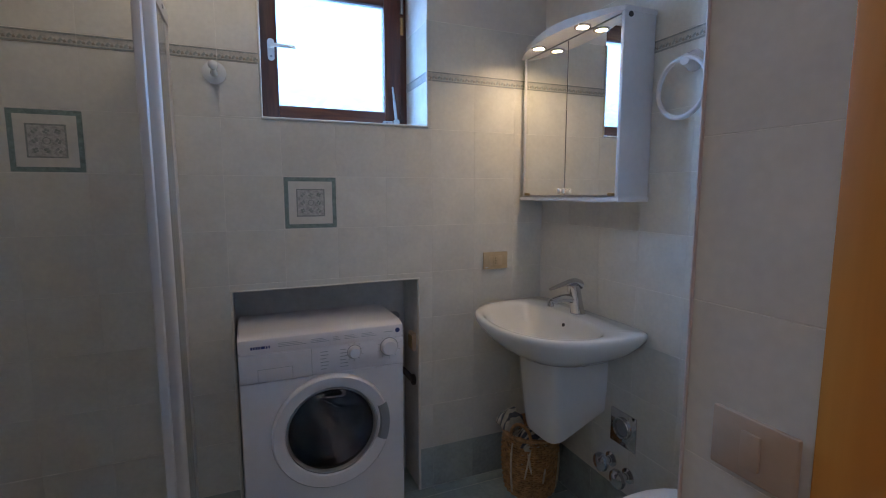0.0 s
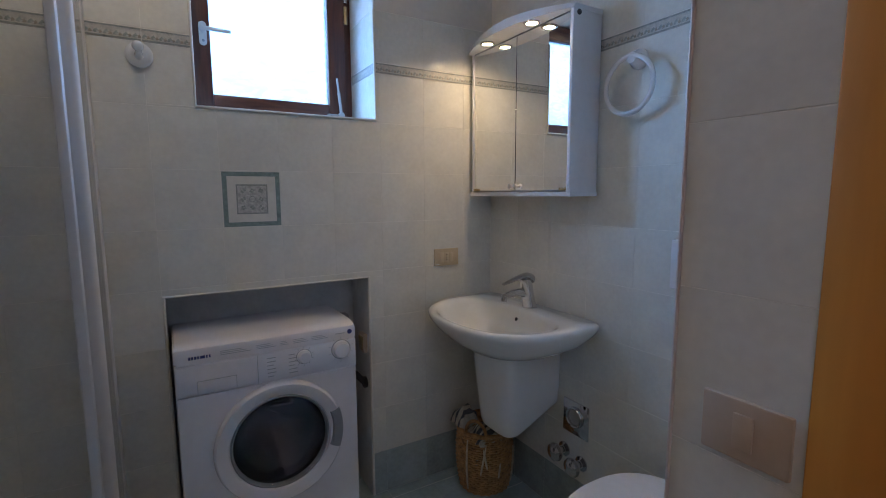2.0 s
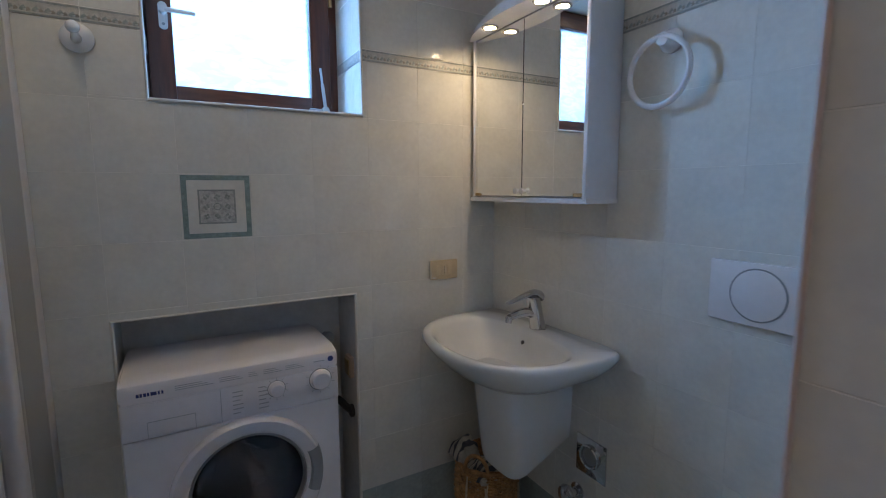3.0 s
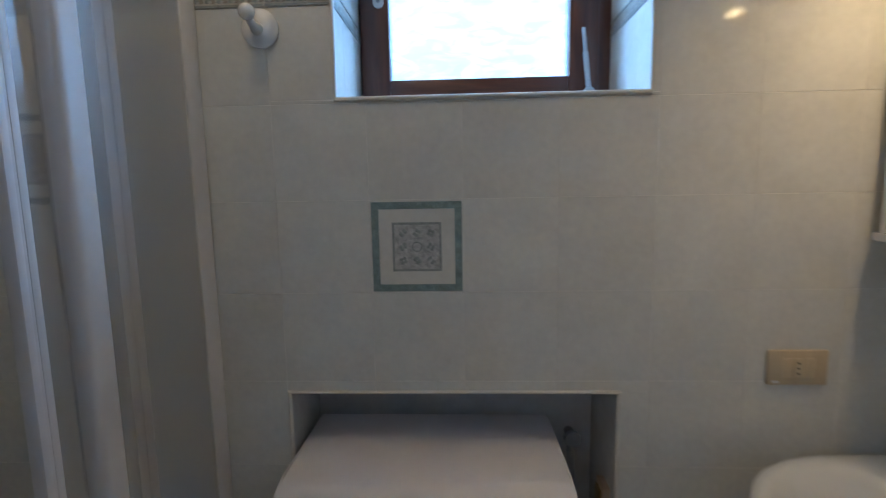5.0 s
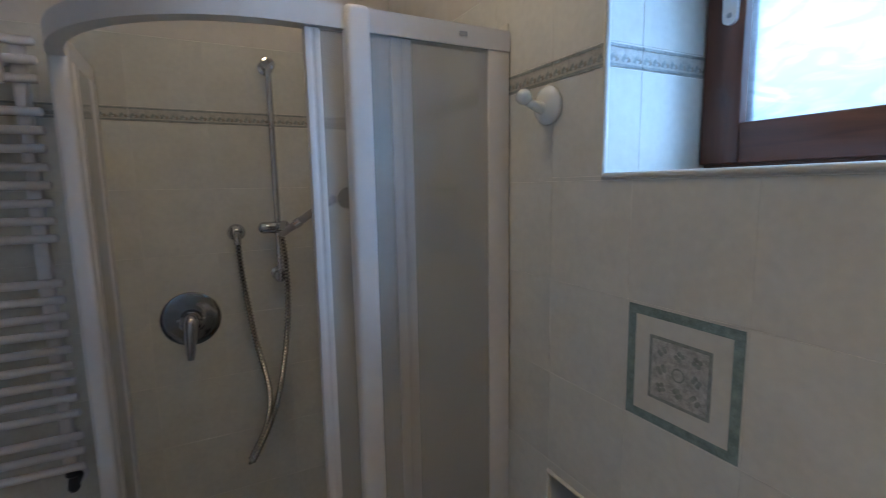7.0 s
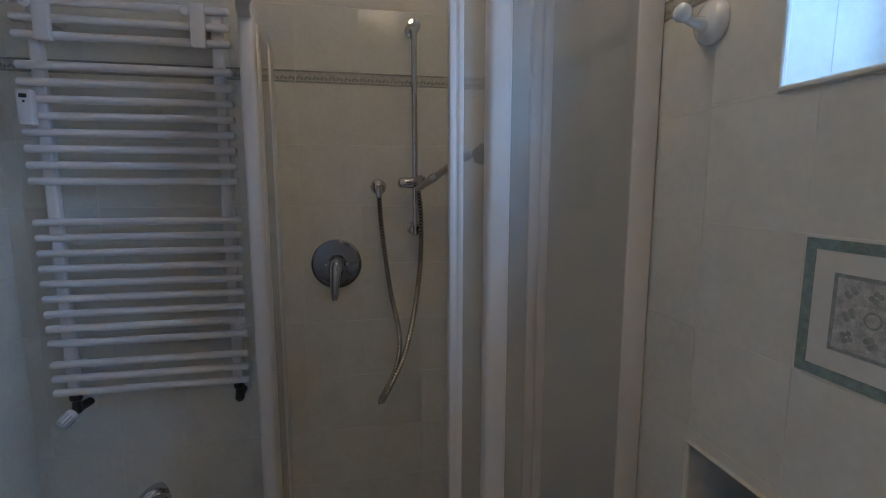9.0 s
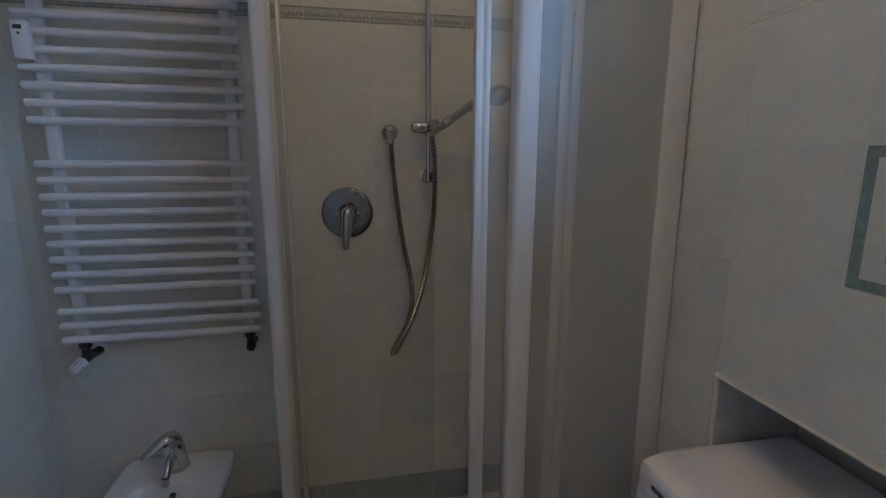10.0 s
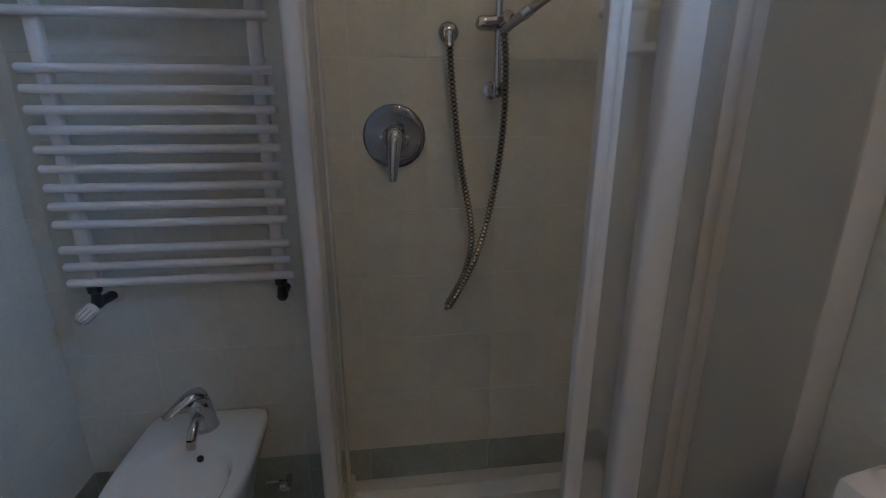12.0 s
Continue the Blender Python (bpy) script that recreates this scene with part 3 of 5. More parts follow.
b = lathed([(0.028, 0.0), (0.028, 0.006), (0.024, 0.012), (0.012, 0.020), (0.0, 0.024)], at((WEST + 0.001, 1.434, 1.522), TO_EAST), 28)
part("rosette", b, CHROME, outlet)
part("elbow", tubed([(WEST + 0.012, 1.434, 1.522), (WEST + 0.03, 1.434, 1.517), (WEST + 0.03, 1.434, 1.485)], [0.011, 0.011, 0.012], 14), CHROME, outlet)

mixer = thing("shower_mixer", "round chrome concealed shower mixer with a lever", "mixer tap")
MX = (WEST + 0.001, 1.281, 1.25)
# The plate's dark reflection is put into its metal colour.
part("plate", lathed([(0.088, 0.0), (0.088, 0.004), (0.0865, 0.0065), (0.083, 0.0076), (0.066, 0.0080), (0.048, 0.0083), (0.036, 0.0085), (0.033, 0.0090), (0.031, 0.036), (0.026, 0.040), (0.0, 0.041)], at(MX, TO_EAST), 56), DARKCHROME, mixer)
for y in (1.244, 1.318):
    part("screw", lathed([(0.0055, 0.0), (0.005, 0.002), (0.0, 0.0024)], at((WEST + 0.0088, y, 1.25), TO_EAST), 12), CHROME, mixer)
b = tube(bmesh.new(), smooth_path([(WEST + 0.028, 1.281, 1.262), (WEST + 0.050, 1.280, 1.245), (WEST + 0.058, 1.276, 1.20), (WEST + 0.062, 1.272, 1.132)], 5), [0.016, 0.021, 0.023, 0.024, 0.024, 0.023, 0.022, 0.021, 0.020, 0.019, 0.018, 0.017, 0.015, 0.014, 0.012, 0.010], 16)
part("lever", b, CHROME, mixer)

shelf = thing("corner_shelf", "white plastic corner shelf in the shower", "shelf")
for z, lip in ((1.885, 0.018), (1.47, 0.02), (1.575, 0.02)):
    pts = [(WEST + 0.002, NORTH - 0.002)] + [(WEST + 0.002 + 0.135 * math.sin(a), NORTH - 0.002 - 0.135 * math.cos(a)) for a in (math.pi / 2 * k / 10 for k in range(11))]
    if z == 1.575:
        b = bmesh.new()
        tube(b, [(x, y, z) for x, y in pts[1:]], 0.009, 8)
        part("rail", b, PVC, shelf)
    else:
        part("tray", extrude_outline(bmesh.new(), pts, z, z + lip), PVC, shelf)

# ---- towel radiator ----
radiator = thing("towel_radiator", "white tubular towel radiator on the tiled wall", "radiator")
RX = -0.838
for y in (0.452, 0.945):
    part("upright", boxed(RX - 0.034, RX - 0.004, y - 0.017, y + 0.017, 0.862, 2.062, 0.008, 3), POWDER, radiator)
bars = [0.880, 0.926, 0.972] + [1.040 + 0.0472 * k for k in range(9)] + [1.540 + 0.0475 * k for k in range(8)] + [1.955, 2.002, 2.049]
for k, z in enumerate(bars):
    bm = tubed([(RX + 0.006, 0.405, z), (RX + 0.006, 0.409, z), (RX + 0.006, 0.983, z), (RX + 0.006, 0.987, z)], [0.008, 0.0115, 0.0115, 0.008], 12)
    part("bar", bm, POWDER, radiator)
for y, z in ((0.452, 0.95), (0.945, 0.95), (0.49, 2.01), (0.90, 2.01)):
        bk = part("wall_bracket", tubed([(WEST + 0.001, y, z), (RX + (0.012 if z > 2 else -0.02), y, z)], 0.013, 12), PVC, radiator)
        if z > 2:
            part("clip", boxed(RX + 0.004, RX + 0.030, y - 0.021, y + 0.021, z - 0.073, z + 0.055, 0.006), PVC, bk)
            part("cap", lathed([(0.013, 0), (0.013, 0.012), (0.009, 0.016), (0, 0.017)], at((RX + 0.030, y - 0.03, z + 0.025), TO_EAST), 16), PVC, bk)
meter = part("heat_meter", boxed(RX + 0.008, RX + 0.038, 0.414, 0.452, 1.70, 1.80, 0.005), PVC, radiator, "small white heat meter with a dark display")
part("display", boxed(RX + 0.0375, RX + 0.0395, 0.423, 0.443, 1.775, 1.786, 0.0005), DARKPLASTIC, meter)
part("button", boxed(RX + 0.0375, RX + 0.0395, 0.431, 0.437, 1.762, 1.768, 0.0005), DARKPLASTIC, meter)
valve = part("thermostat_valve", tubed([(RX - 0.018, 0.452, 0.862), (RX - 0.018, 0.452, 0.846), (RX - 0.018, 0.452, 0.840), (RX - 0.018, 0.452, 0.806), (RX - 0.018, 0.452, 0.798)], [0.018, 0.018, 0.012, 0.016, 0.010], 10), DARKPLASTIC, radiator, "dark valve body")
part("valve_pipe", tubed([(WEST + 0.001, 0.462, 0.812), (RX - 0.018, 0.452, 0.812)], 0.014, 12), DARKPLASTIC, valve)
part("rosette", lathed([(0.026, 0.0), (0.026, 0.004), (0.014, 0.008)], at((WEST + 0.001, 0.462, 0.812), TO_EAST), 20), PVC, valve)
knob = lathe(bmesh.new(), [(0.010, 0.0), (0.019, 0.006), (0.021, 0.03), (0.019, 0.05), (0.012, 0.057), (0.0, 0.058)], at((RX - 0.012, 0.447, 0.806), Vector((0.75, -0.38, -0.42)).to_track_quat("Z", "Y").to_matrix().to_4x4()), 20)
tk = part("thermostat_knob", knob, PVC, valve, "ribbed white thermostat knob")
turn = at((RX - 0.012, 0.447, 0.806), Vector((0.75, -0.38, -0.42)).to_track_quat("Z", "Y").to_matrix().to_4x4())
for k in range(12):
    a = 2 * math.pi * k / 12
    part("groove", tubed([turn @ Vector((0.009 * math.cos(a), 0.009 * math.sin(a), 0.058)), turn @ Vector((0.0195 * math.cos(a), 0.0195 * math.sin(a), 0.050)), turn @ Vector((0.0212 * math.cos(a), 0.0212 * math.sin(a), 0.02))], 0.0013, 5), GREYPLASTIC, tk)
v2 = part("lockshield_valve", tubed([(RX - 0.018, 0.945, 0.862), (RX - 0.018, 0.945, 0.846), (RX - 0.018, 0.945, 0.840), (RX - 0.018, 0.945, 0.806), (RX - 0.018, 0.945, 0.796)], [0.017, 0.017, 0.011, 0.016, 0.010], 10), DARKPLASTIC, radiator, "dark lockshield valve")
part("valve_pipe", tubed([(WEST + 0.001, 0.945, 0.815), (RX - 0.018, 0.945, 0.815)], 0.014, 12), DARKPLASTIC, v2)
part("rosette", lathed([(0.026, 0.0), (0.026, 0.004), (0.014, 0.008)], at((WEST + 0.001, 0.945, 0.815), TO_EAST), 20), PVC, v2)

# ---- sanitary ware ----
def d_shape(cx, cy, half_w, front, back, power, facing, back_power=0.0):
    """Plan of a wall-mounted bowl: a bow to the front, nearly straight at the wall. facing: -1 to the west, 1 to the east."""
    def f(t, k, shift=0.0):
        c, s = math.cos(t), math.sin(t)
        p = back_power if back_power and c < 0 else power
        r = (abs(c) ** p + abs(s) ** p) ** (-1 / p)
        u, v = r * c, r * s
        reach = front if u > 0 else back
        return cx + facing * u * reach * k, cy + v * half_w * k
    return f


basin = thing("washbasin", "white ceramic washbasin on a half pedestal", "washbasin")
SINKY, RIM = 1.62, 0.885
outer = d_shape(1.235, SINKY, 0.350, 0.330, 0.1645, 2.35, -1, 9.0)
hollow = d_shape(1.175, SINKY, 0.292, 0.236, 0.118, 2.3, -1)
b = bmesh.new()
rings = []
for plan, k, z in ((outer, 0.40, RIM - 0.160), (outer, 0.60, RIM - 0.142), (outer, 0.80, RIM - 0.098), (outer, 0.93, RIM - 0.054), (outer, 0.985, RIM - 0.028), (outer, 1.0, RIM - 0.014), (outer, 0.995, RIM - 0.004), (outer, 0.975, RIM),
                   (hollow, 1.045, RIM - 0.001), (hollow, 1.0, RIM - 0.006), (hollow, 0.95, RIM - 0.022), (hollow, 0.84, RIM - 0.07), (hollow, 0.62, RIM - 0.115), (hollow, 0.30, RIM - 0.132), (hollow, 0.10, RIM - 0.135)):
    rings.append([b.verts.new((min(p[0], EAST - 0.001), p[1], z)) for p in (plan(2 * math.pi * i / 64, k) for i in range(64))])
for p, q in zip(rings, rings[1:]):
    for i in range(64):
        b.faces.new((p[i], p[(i + 1) % 64], q[(i + 1) % 64], q[i]))
b.faces.new(rings[0][::-1])
b.faces.new(rings[-1])
part("bowl", b, CERAMIC, basin, smooth=60)
part("overflow", lathed([(0.008, 0.002), (0.008, 0.0), (0.0, 0.001)], at((1.272, 1.635, RIM - 0.048), Matrix.Rotation(radians(-68), 4, "Y")), 14), DARKPLASTIC, basin)
part("drain", lathed([(0.0, 0.004), (0.02, 0.003), (0.024, 0.0)], at((1.175, SINKY, RIM - 0.134)), 20), CHROME, basin)
b = bmesh.new()
levels = [(0.76, 1.105, 0.132), (0.66, 1.110, 0.130), (0.55, 1.122, 0.127), (0.45, 1.134, 0.124), (0.397, 1.142, 0.122), (0.378, 1.147, 0.119), (0.372, 1.158, 0.112)]
rings = []
for z, xf, hw in levels:
    ring = [(EAST - 0.002, SINKY + 0.012 - hw)]
    ring += [(xf + 0.07 - 0.07 * math.sin(a) ** 0.7, SINKY + 0.012 - hw * math.copysign(abs(math.cos(a)) ** 0.6, math.cos(a))) for a in (math.pi * k / 14 for k in range(15))]
    ring += [(EAST - 0.002, SINKY + 0.012 + hw)]
    rings.append([b.verts.new((x, y, z + (0.45 * max(0, x - 1.155) if z < 0.5 else 0))) for x, y in ring])
for a, c in zip(rings, rings[1:]):
    for i in range(len(a)):
        j = (i + 1) % len(a)
        b.faces.new((a[i], a[j], c[j], c[i]))
b.faces.new(rings[-1])
b.faces.new(rings[0][::-1])
part("half_pedestal", b, CERAMIC, basin)


def lever_tap(name, label, p, facing, reach, height, drop, k=1.0, swing=0.0, slim=1.0):
    """A single-lever mixer on a ledge: body, spout and flat lever."""
    tap = thing(name, label, "tap")
    x, y, z = p
    bm = lathed([(0.030 * k, 0.0), (0.030 * k, 0.004), (0.0285 * k, 0.008), (0.026 * k, height * 0.5), (0.0265 * k, height * 0.85), (0.024 * k, height), (0.014 * k, height + 0.007 * k), (0.0, height + 0.009 * k)], at(p), 24)
    bm.transform(Matrix.Translation(p) @ Matrix(((1, 0, 0.22 * facing, 0), (0, 1, 0, 0), (0, 0, 1, 0), (0, 0, 0, 1))) @ Matrix.Translation(-Vector(p)))
    part("body", bm, CHROME, tap)
    sp = smooth_path([(x, y, z + height * 0.42), (x + facing * reach * 0.5, y, z + height * 0.58), (x + facing * reach, y, z + height * 0.50 - drop)], 5)
    bm = tube(bmesh.new(), sp, [(0.019 - 0.006 * i / (len(sp) - 1)) * k * slim for i in range(len(sp))], 14)
    tube(bm, [sp[-1] + Vector((0, 0, 0.004)), sp[-1] + Vector((facing * 0.002, 0, -0.006)), sp[-1] + Vector((facing * 0.004, 0, -0.020))], [0.0125 * k * slim, 0.0130 * k * slim, 0.0120 * k * slim], 14)
    part("spout", bm, CHROME, tap)
    bm = bmesh.new()
    lv = smooth_path([(x - facing * 0.006, y, z + height + 0.002), (x + facing * 0.034, y, z + height + 0.015), (x + facing * reach * 1.05, y, z + height - 0.010)], 5)
    rings = []
    for i, q in enumerate(lv):
        w = 0.026 * k * (1 - 0.60 * i / (len(lv) - 1))
        h = 0.020 * k * (1 - 0.78 * i / (len(lv) - 1))
        rings.append([bm.verts.new(q + Vector((0, w * math.cos(a), h * math.sin(a)))) for a in (2 * math.pi * k / 12 for k in range(12))])
    for a, c in zip(rings, rings[1:]):
        for k in range(12):
            bm.faces.new((a[k], a[(k + 1) % 12], c[(k + 1) % 12], c[k]))
    bm.faces.new(rings[0][::-1])
    bm.faces.new(rings[-1])
    bm.transform(Matrix.Translation(p) @ Matrix.Rotation(radians(swing), 4, "Z") @ Matrix.Translation(-Vector(p)))
    part("lever", bm, CHROME, tap)
    return tap


lever_tap("basin_tap", "chrome single-lever tap on the washbasin", (1.335, 1.625, RIM), -1, 0.135, 0.122, 0.0, 1.05, 0.0)

bidet = thing("bidet", "white ceramic wall-side bidet under the towel radiator", "bidet")
BDY = 0.695
outer = d_shape(-0.69, BDY - 0.012, 0.178, 0.31, 0.2285, 2.3, 1, 11.0)
hollow = d_shape(-0.62, BDY - 0.012, 0.130, 0.205, 0.140, 2.3, 1)
b = bmesh.new()
rings = []
for plan, k, z in ((outer, 0.62, 0.0), (outer, 0.62, 0.06), (outer, 0.72, 0.20), (outer, 0.90, 0.32), (outer, 0.985, 0.375), (outer, 1.0, 0.390), (outer, 0.985, 0.402), (outer, 0.95, 0.405),
                   (hollow, 1.08, 0.404), (hollow, 1.0, 0.396), (hollow, 0.93, 0.370), (hollow, 0.80, 0.31), (hollow, 0.50, 0.275), (hollow, 0.12, 0.27)):
    rings.append([b.verts.new((max(p[0], WEST + 0.001), p[1], z)) for p in (plan(2 * math.pi * i / 56, k) for i in range(56))])
for p, q in zip(rings, rings[1:]):
    for i in range(56):
        b.faces.new((p[i], p[(i + 1) % 56], q[(i + 1) % 56], q[i]))
b.faces.new(rings[0][::-1])
b.faces.new(rings[-1])
part("bowl", b, CERAMIC, bidet, smooth=60)
part("overflow", lathed([(0.010, 0.002), (0.010, 0.0), (0.0, 0.001)], at((-0.744, BDY, 0.362), Matrix.Rotation(radians(68), 4, "Y")), 14), DARKPLASTIC, bidet)
lever_tap("bidet_tap", "chrome single-lever tap on the bidet", (-0.835, BDY - 0.01, 0.404), 1, 0.105, 0.105, 0.024, 1.3, -38.0, 0.78)
bv = thing("bidet_valve", "small chrome angle valve beside the bidet", "valve")
part("body", tubed([(WEST + 0.001, 0.89, 0.12), (WEST + 0.06, 0.89, 0.12)], 0.011, 12), CHROME, bv)
part("knob", lathed([(0.016, 0), (0.018, 0.01), (0.016, 0.022), (0.0, 0.024)], at((WEST + 0.045, 0.89, 0.12), TO_SOUTH), 16), CHROME, bv)
part("pipe", tubed(smooth_path([(WEST + 0.05, 0.89, 0.13), (WEST + 0.055, 0.87, 0.15), (WEST + 0.06, 0.83, 0.15)], 5), 0.006, 10), CHROME, bv)

toilet = thing("toilet", "white ceramic toilet with a closed lid", "toilet")
TLY = 0.858
f = d_shape(1.12, TLY, 0.182, 0.25, 0.278, 2.6, -1)
b = bmesh.new()
rings = []
for k, z in ((0.66, 0.0), (0.66, 0.12), (0.78, 0.28), (0.95, 0.385), (1.0, 0.415), (1.0, 0.435), (0.97, 0.44)):
    rings.append([b.verts.new((*f(2 * math.pi * i / 40, k), z)) for i in range(40)])
for a, c in zip(rings, rings[1:]):
    for i in range(40):
        b.faces.new((a[i], a[(i + 1) % 40], c[(i + 1) % 40], c[i]))
b.faces.new(rings[0][::-1])
b.faces.new(rings[-1])
part("bowl", b, CERAMIC, toilet)
g = d_shape(1.09, TLY, 0.186, 0.235, 0.21, 2.4, -1)
for nm, z0, h in (("seat", 0.442, 0.024), ("lid", 0.467, 0.030)):
    b = bmesh.new()
    rings = [[b.verts.new((*g(2 * math.pi * i / 40, k), z)) for i in range(40)] for k, z in ((0.98, z0), (1.0, z0 + 0.004), (1.0, z0 + h * 0.7), (0.975, z0 + h))]
    for a, c in zip(rings, rings[1:]):
        for i in range(40):
            b.faces.new((a[i], a[(i + 1) % 40], c[(i + 1) % 40], c[i]))
    b.faces.new(rings[0][::-1])
    b.faces.new(rings[-1])
    part(nm, b, PVC, toilet)
flush = thing("flush_plate", "white flush plate with a round button", "flush plate")
part("plate", boxed(EAST - 0.016, EAST - 0.001, 0.775, 1.02, 1.066, 1.223, 0.005), PVC, flush)
part("button", lathed([(0.062, 0.0), (0.062, 0.003), (0.058, 0.005), (0.0, 0.003)], at((EAST - 0.016, 0.9, 1.145), TO_WEST), 32), PVC, flush)
part("ring", lathed([(0.066, 0.0), (0.066, 0.002), (0.062, 0.002), (0.062, 0.0)], at((EAST - 0.0165, 0.9, 1.145), TO_WEST), 32), GREYPLASTIC, flush)

trap = thing("washing_trap", "square chrome wall plate of a concealed drain", "drain fitting")
part("plate", boxed(EAST - 0.006, EAST - 0.001, 1.335, 1.47, 0.39, 0.53, 0.002), CHROME, trap)
part("collar", lathed([(0.043, 0.0), (0.043, 0.010), (0.039, 0.013), (0.034, 0.010), (0.032, 0.002)], at((EAST - 0.006, 1.405, 0.465), TO_WEST), 32), CHROME, trap)
part("bore", lathed([(0.032, 0.0015), (0.029, 0.002), (0.020, 0.0015), (0.0, 0.001)], at((EAST - 0.006, 1.405, 0.465), TO_WEST), 28), GREYPLASTIC, trap, "dark bore of the drain")
for y, z in ((1.462, 0.303), (1.368, 0.283)):
    av = tagged(thing("angle_valve", "round chrome shut-off valve on the tiles", "valve"), group="valves under the basin")
    part("rosette", lathed([(0.03, 0.0), (0.03, 0.004), (0.016, 0.010)], at((EAST - 0.001, y, z), TO_WEST), 24), CHROME, av)
    part("stem", tubed([(EAST - 0.004, y, z), (EAST - 0.045, y, z)], 0.013, 14), CHROME, av)
    part("knob", lathed([(0.014, 0.0), (0.034, 0.004), (0.038, 0.014), (0.035, 0.026), (0.022, 0.036), (0.0, 0.038)], at((EAST - 0.04, y, z), TO_WEST), 24), CHROME, av)

# ---- mirror cabinet ----
cab = thing("mirror_cabinet", "white mirror cabinet with two doors and a lit canopy", "mirror cabinet")
CX, CY0, CY1 = 1.272, 1.352, 1.962
part("body", boxed(CX + 0.022, EAST - 0.001, CY0 + 0.002, CY1, 1.372, 2.0, 0.003), PVC, cab)
side = part("side_panel", boxed(CX - 0.014, EAST - 0.001, CY0 - 0.014, CY0 + 0.002, 1.365, 2.014, 0.004), PVC, cab)
part("cap", lathed([(0.0095, 0.0), (0.0095, 0.003), (0.0, 0.004)], at((CX + 0.012, CY0 - 0.0140, 1.985), TO_SOUTH), 16), DARKPLASTIC, side)
part("back_edge", boxed(CX - 0.002, EAST - 0.001, CY1, CY1 + 0.012, 1.372, 2.0, 0.003), PVC, cab)
b = bmesh.new()
pts = [(EAST - 0.001, CY0 - 0.016)] + [(CX - 0.012 - 0.022 * math.sin(math.pi * k / 12), CY0 - 0.016 + (CY1 - CY0 + 0.03) * k / 12) for k in range(13)] + [(EAST - 0.001, CY1 + 0.014)]
part("bottom_shelf", extrude_outline(b, pts[::-1], 1.357, 1.373), PVC, cab)
mid = 1.656
SLANT = Matrix.Translation((CX, mid, 0)) @ Matrix.Rotation(radians(-0.7), 4, "Z") @ Matrix.Translation((-CX, -mid, 0))
bm = boxed(CX + 0.0065, CX + 0.009, mid - 0.012, mid + 0.012, 1.380, 1.994)
bm.transform(SLANT)
part("seam_strip", bm, DARKPLASTIC, cab)
for y0, y1 in ((CY0 + 0.004, mid - 0.0022), (mid + 0.0022, CY1 - 0.002)):
    bm = boxed(CX, CX + 0.006, y0, y1, 1.380, 1.990, 0.001)
    bm.transform(SLANT)
    dr = part("mirror_door", bm, MIRROR, cab, smooth=0)
    bm = boxed(CX - 0.001, CX + 0.0075, y0, y1, 1.9905, 1.9955)
    bm.transform(SLANT)
    part("top_channel", bm, GREYPLASTIC, dr)
    part("knob", lathed([(0.006, 0.0), (0.006, 0.010), (0.011, 0.014), (0.011, 0.018), (0.0, 0.02)], SLANT @ at((CX, mid + (0.016 if y0 > mid else -0.016), 1.397), TO_WEST), 16), PVC, dr)
    bm = boxed(CX - 0.004, CX, (y1 - 0.04) if y0 > mid else y0 + 0.004, (y1 - 0.004) if y0 > mid else y0 + 0.04, 1.378, 1.389)
    bm.transform(SLANT)
    part("hinge_clip", bm, BRASS, dr)
N = 16


def canopy_front(k):
    s = k / N
    return CX - 0.018 - 0.075 * math.sin(math.pi * s) ** 0.8, CY0 - 0.016 + (CY1 - CY0 + 0.03) * s


canopy = bmesh.new()
lower = [canopy.verts.new((*canopy_front(k), 1.995)) for k in range(N + 1)]
upper = [canopy.verts.new((canopy_front(k)[0] + 0.012, canopy_front(k)[1], 2.012 + 0.022 * math.sin(math.pi * k / N))) for k in range(N + 1)]
back_u = [canopy.verts.new((EAST - 0.001, canopy_front(k)[1], 2.012 + 0.022 * math.sin(math.pi * k / N))) for k in range(N + 1)]
back_l = [canopy.verts.new((EAST - 0.001, canopy_front(k)[1], 1.995)) for k in range(N + 1)]
for a, c in ((lower, upper), (upper, back_u), (back_u, back_l), (back_l, lower)):
    for k in range(N):
        canopy.faces.new((a[k], a[k + 1], c[k + 1], c[k]))
canopy.faces.new((lower[0], upper[0], back_u[0], back_l[0]))
canopy.faces.new((lower[-1], upper[-1], back_u[-1], back_l[-1]))
cano = part("canopy", canopy, PVC, cab)
for y in (1.515, 1.795):
    lx = CX - 0.045
    part("lamp_ring", lathed([(0.031, 0.0), (0.031, -0.004), (0.023, -0.006), (0.022, 0.0)], at((lx, y, 1.9945)), 24), CHROME, cano)
    part("halogen_lamp", lathed([(0.021, -0.001), (0.016, -0.003), (0.0, -0.004)], at((lx, y, 1.9945)), 20), LAMPGLASS, cano, "glowing halogen lamp")

# ---- towel ring, hook, socket and switch ----
ring = thing("towel_ring", "white plastic towel ring on the tiles", "towel ring")
RY, RZ = 1.184, 1.720
part("mount", lathed([(0.033, 0.0), (0.033, 0.008), (0.027, 0.016), (0.018, 0.045), (0.0, 0.05)], at((EAST - 0.001, RY - 0.01, RZ + 0.085), TO_WEST), 24), PVC, ring)
b = bmesh.new()
loop = [(EAST - 0.042, RY + 0.092 * math.cos(2 * math.pi * k / 40), RZ + 0.092 * math.sin(2 * math.pi * k / 40)) for k in range(41)]
tube(b, loop, 0.0082, 12, caps=False)
bmesh.ops.remove_doubles(b, verts=b.verts[:], dist=0.0005)
part("ring", b, PVC, ring)

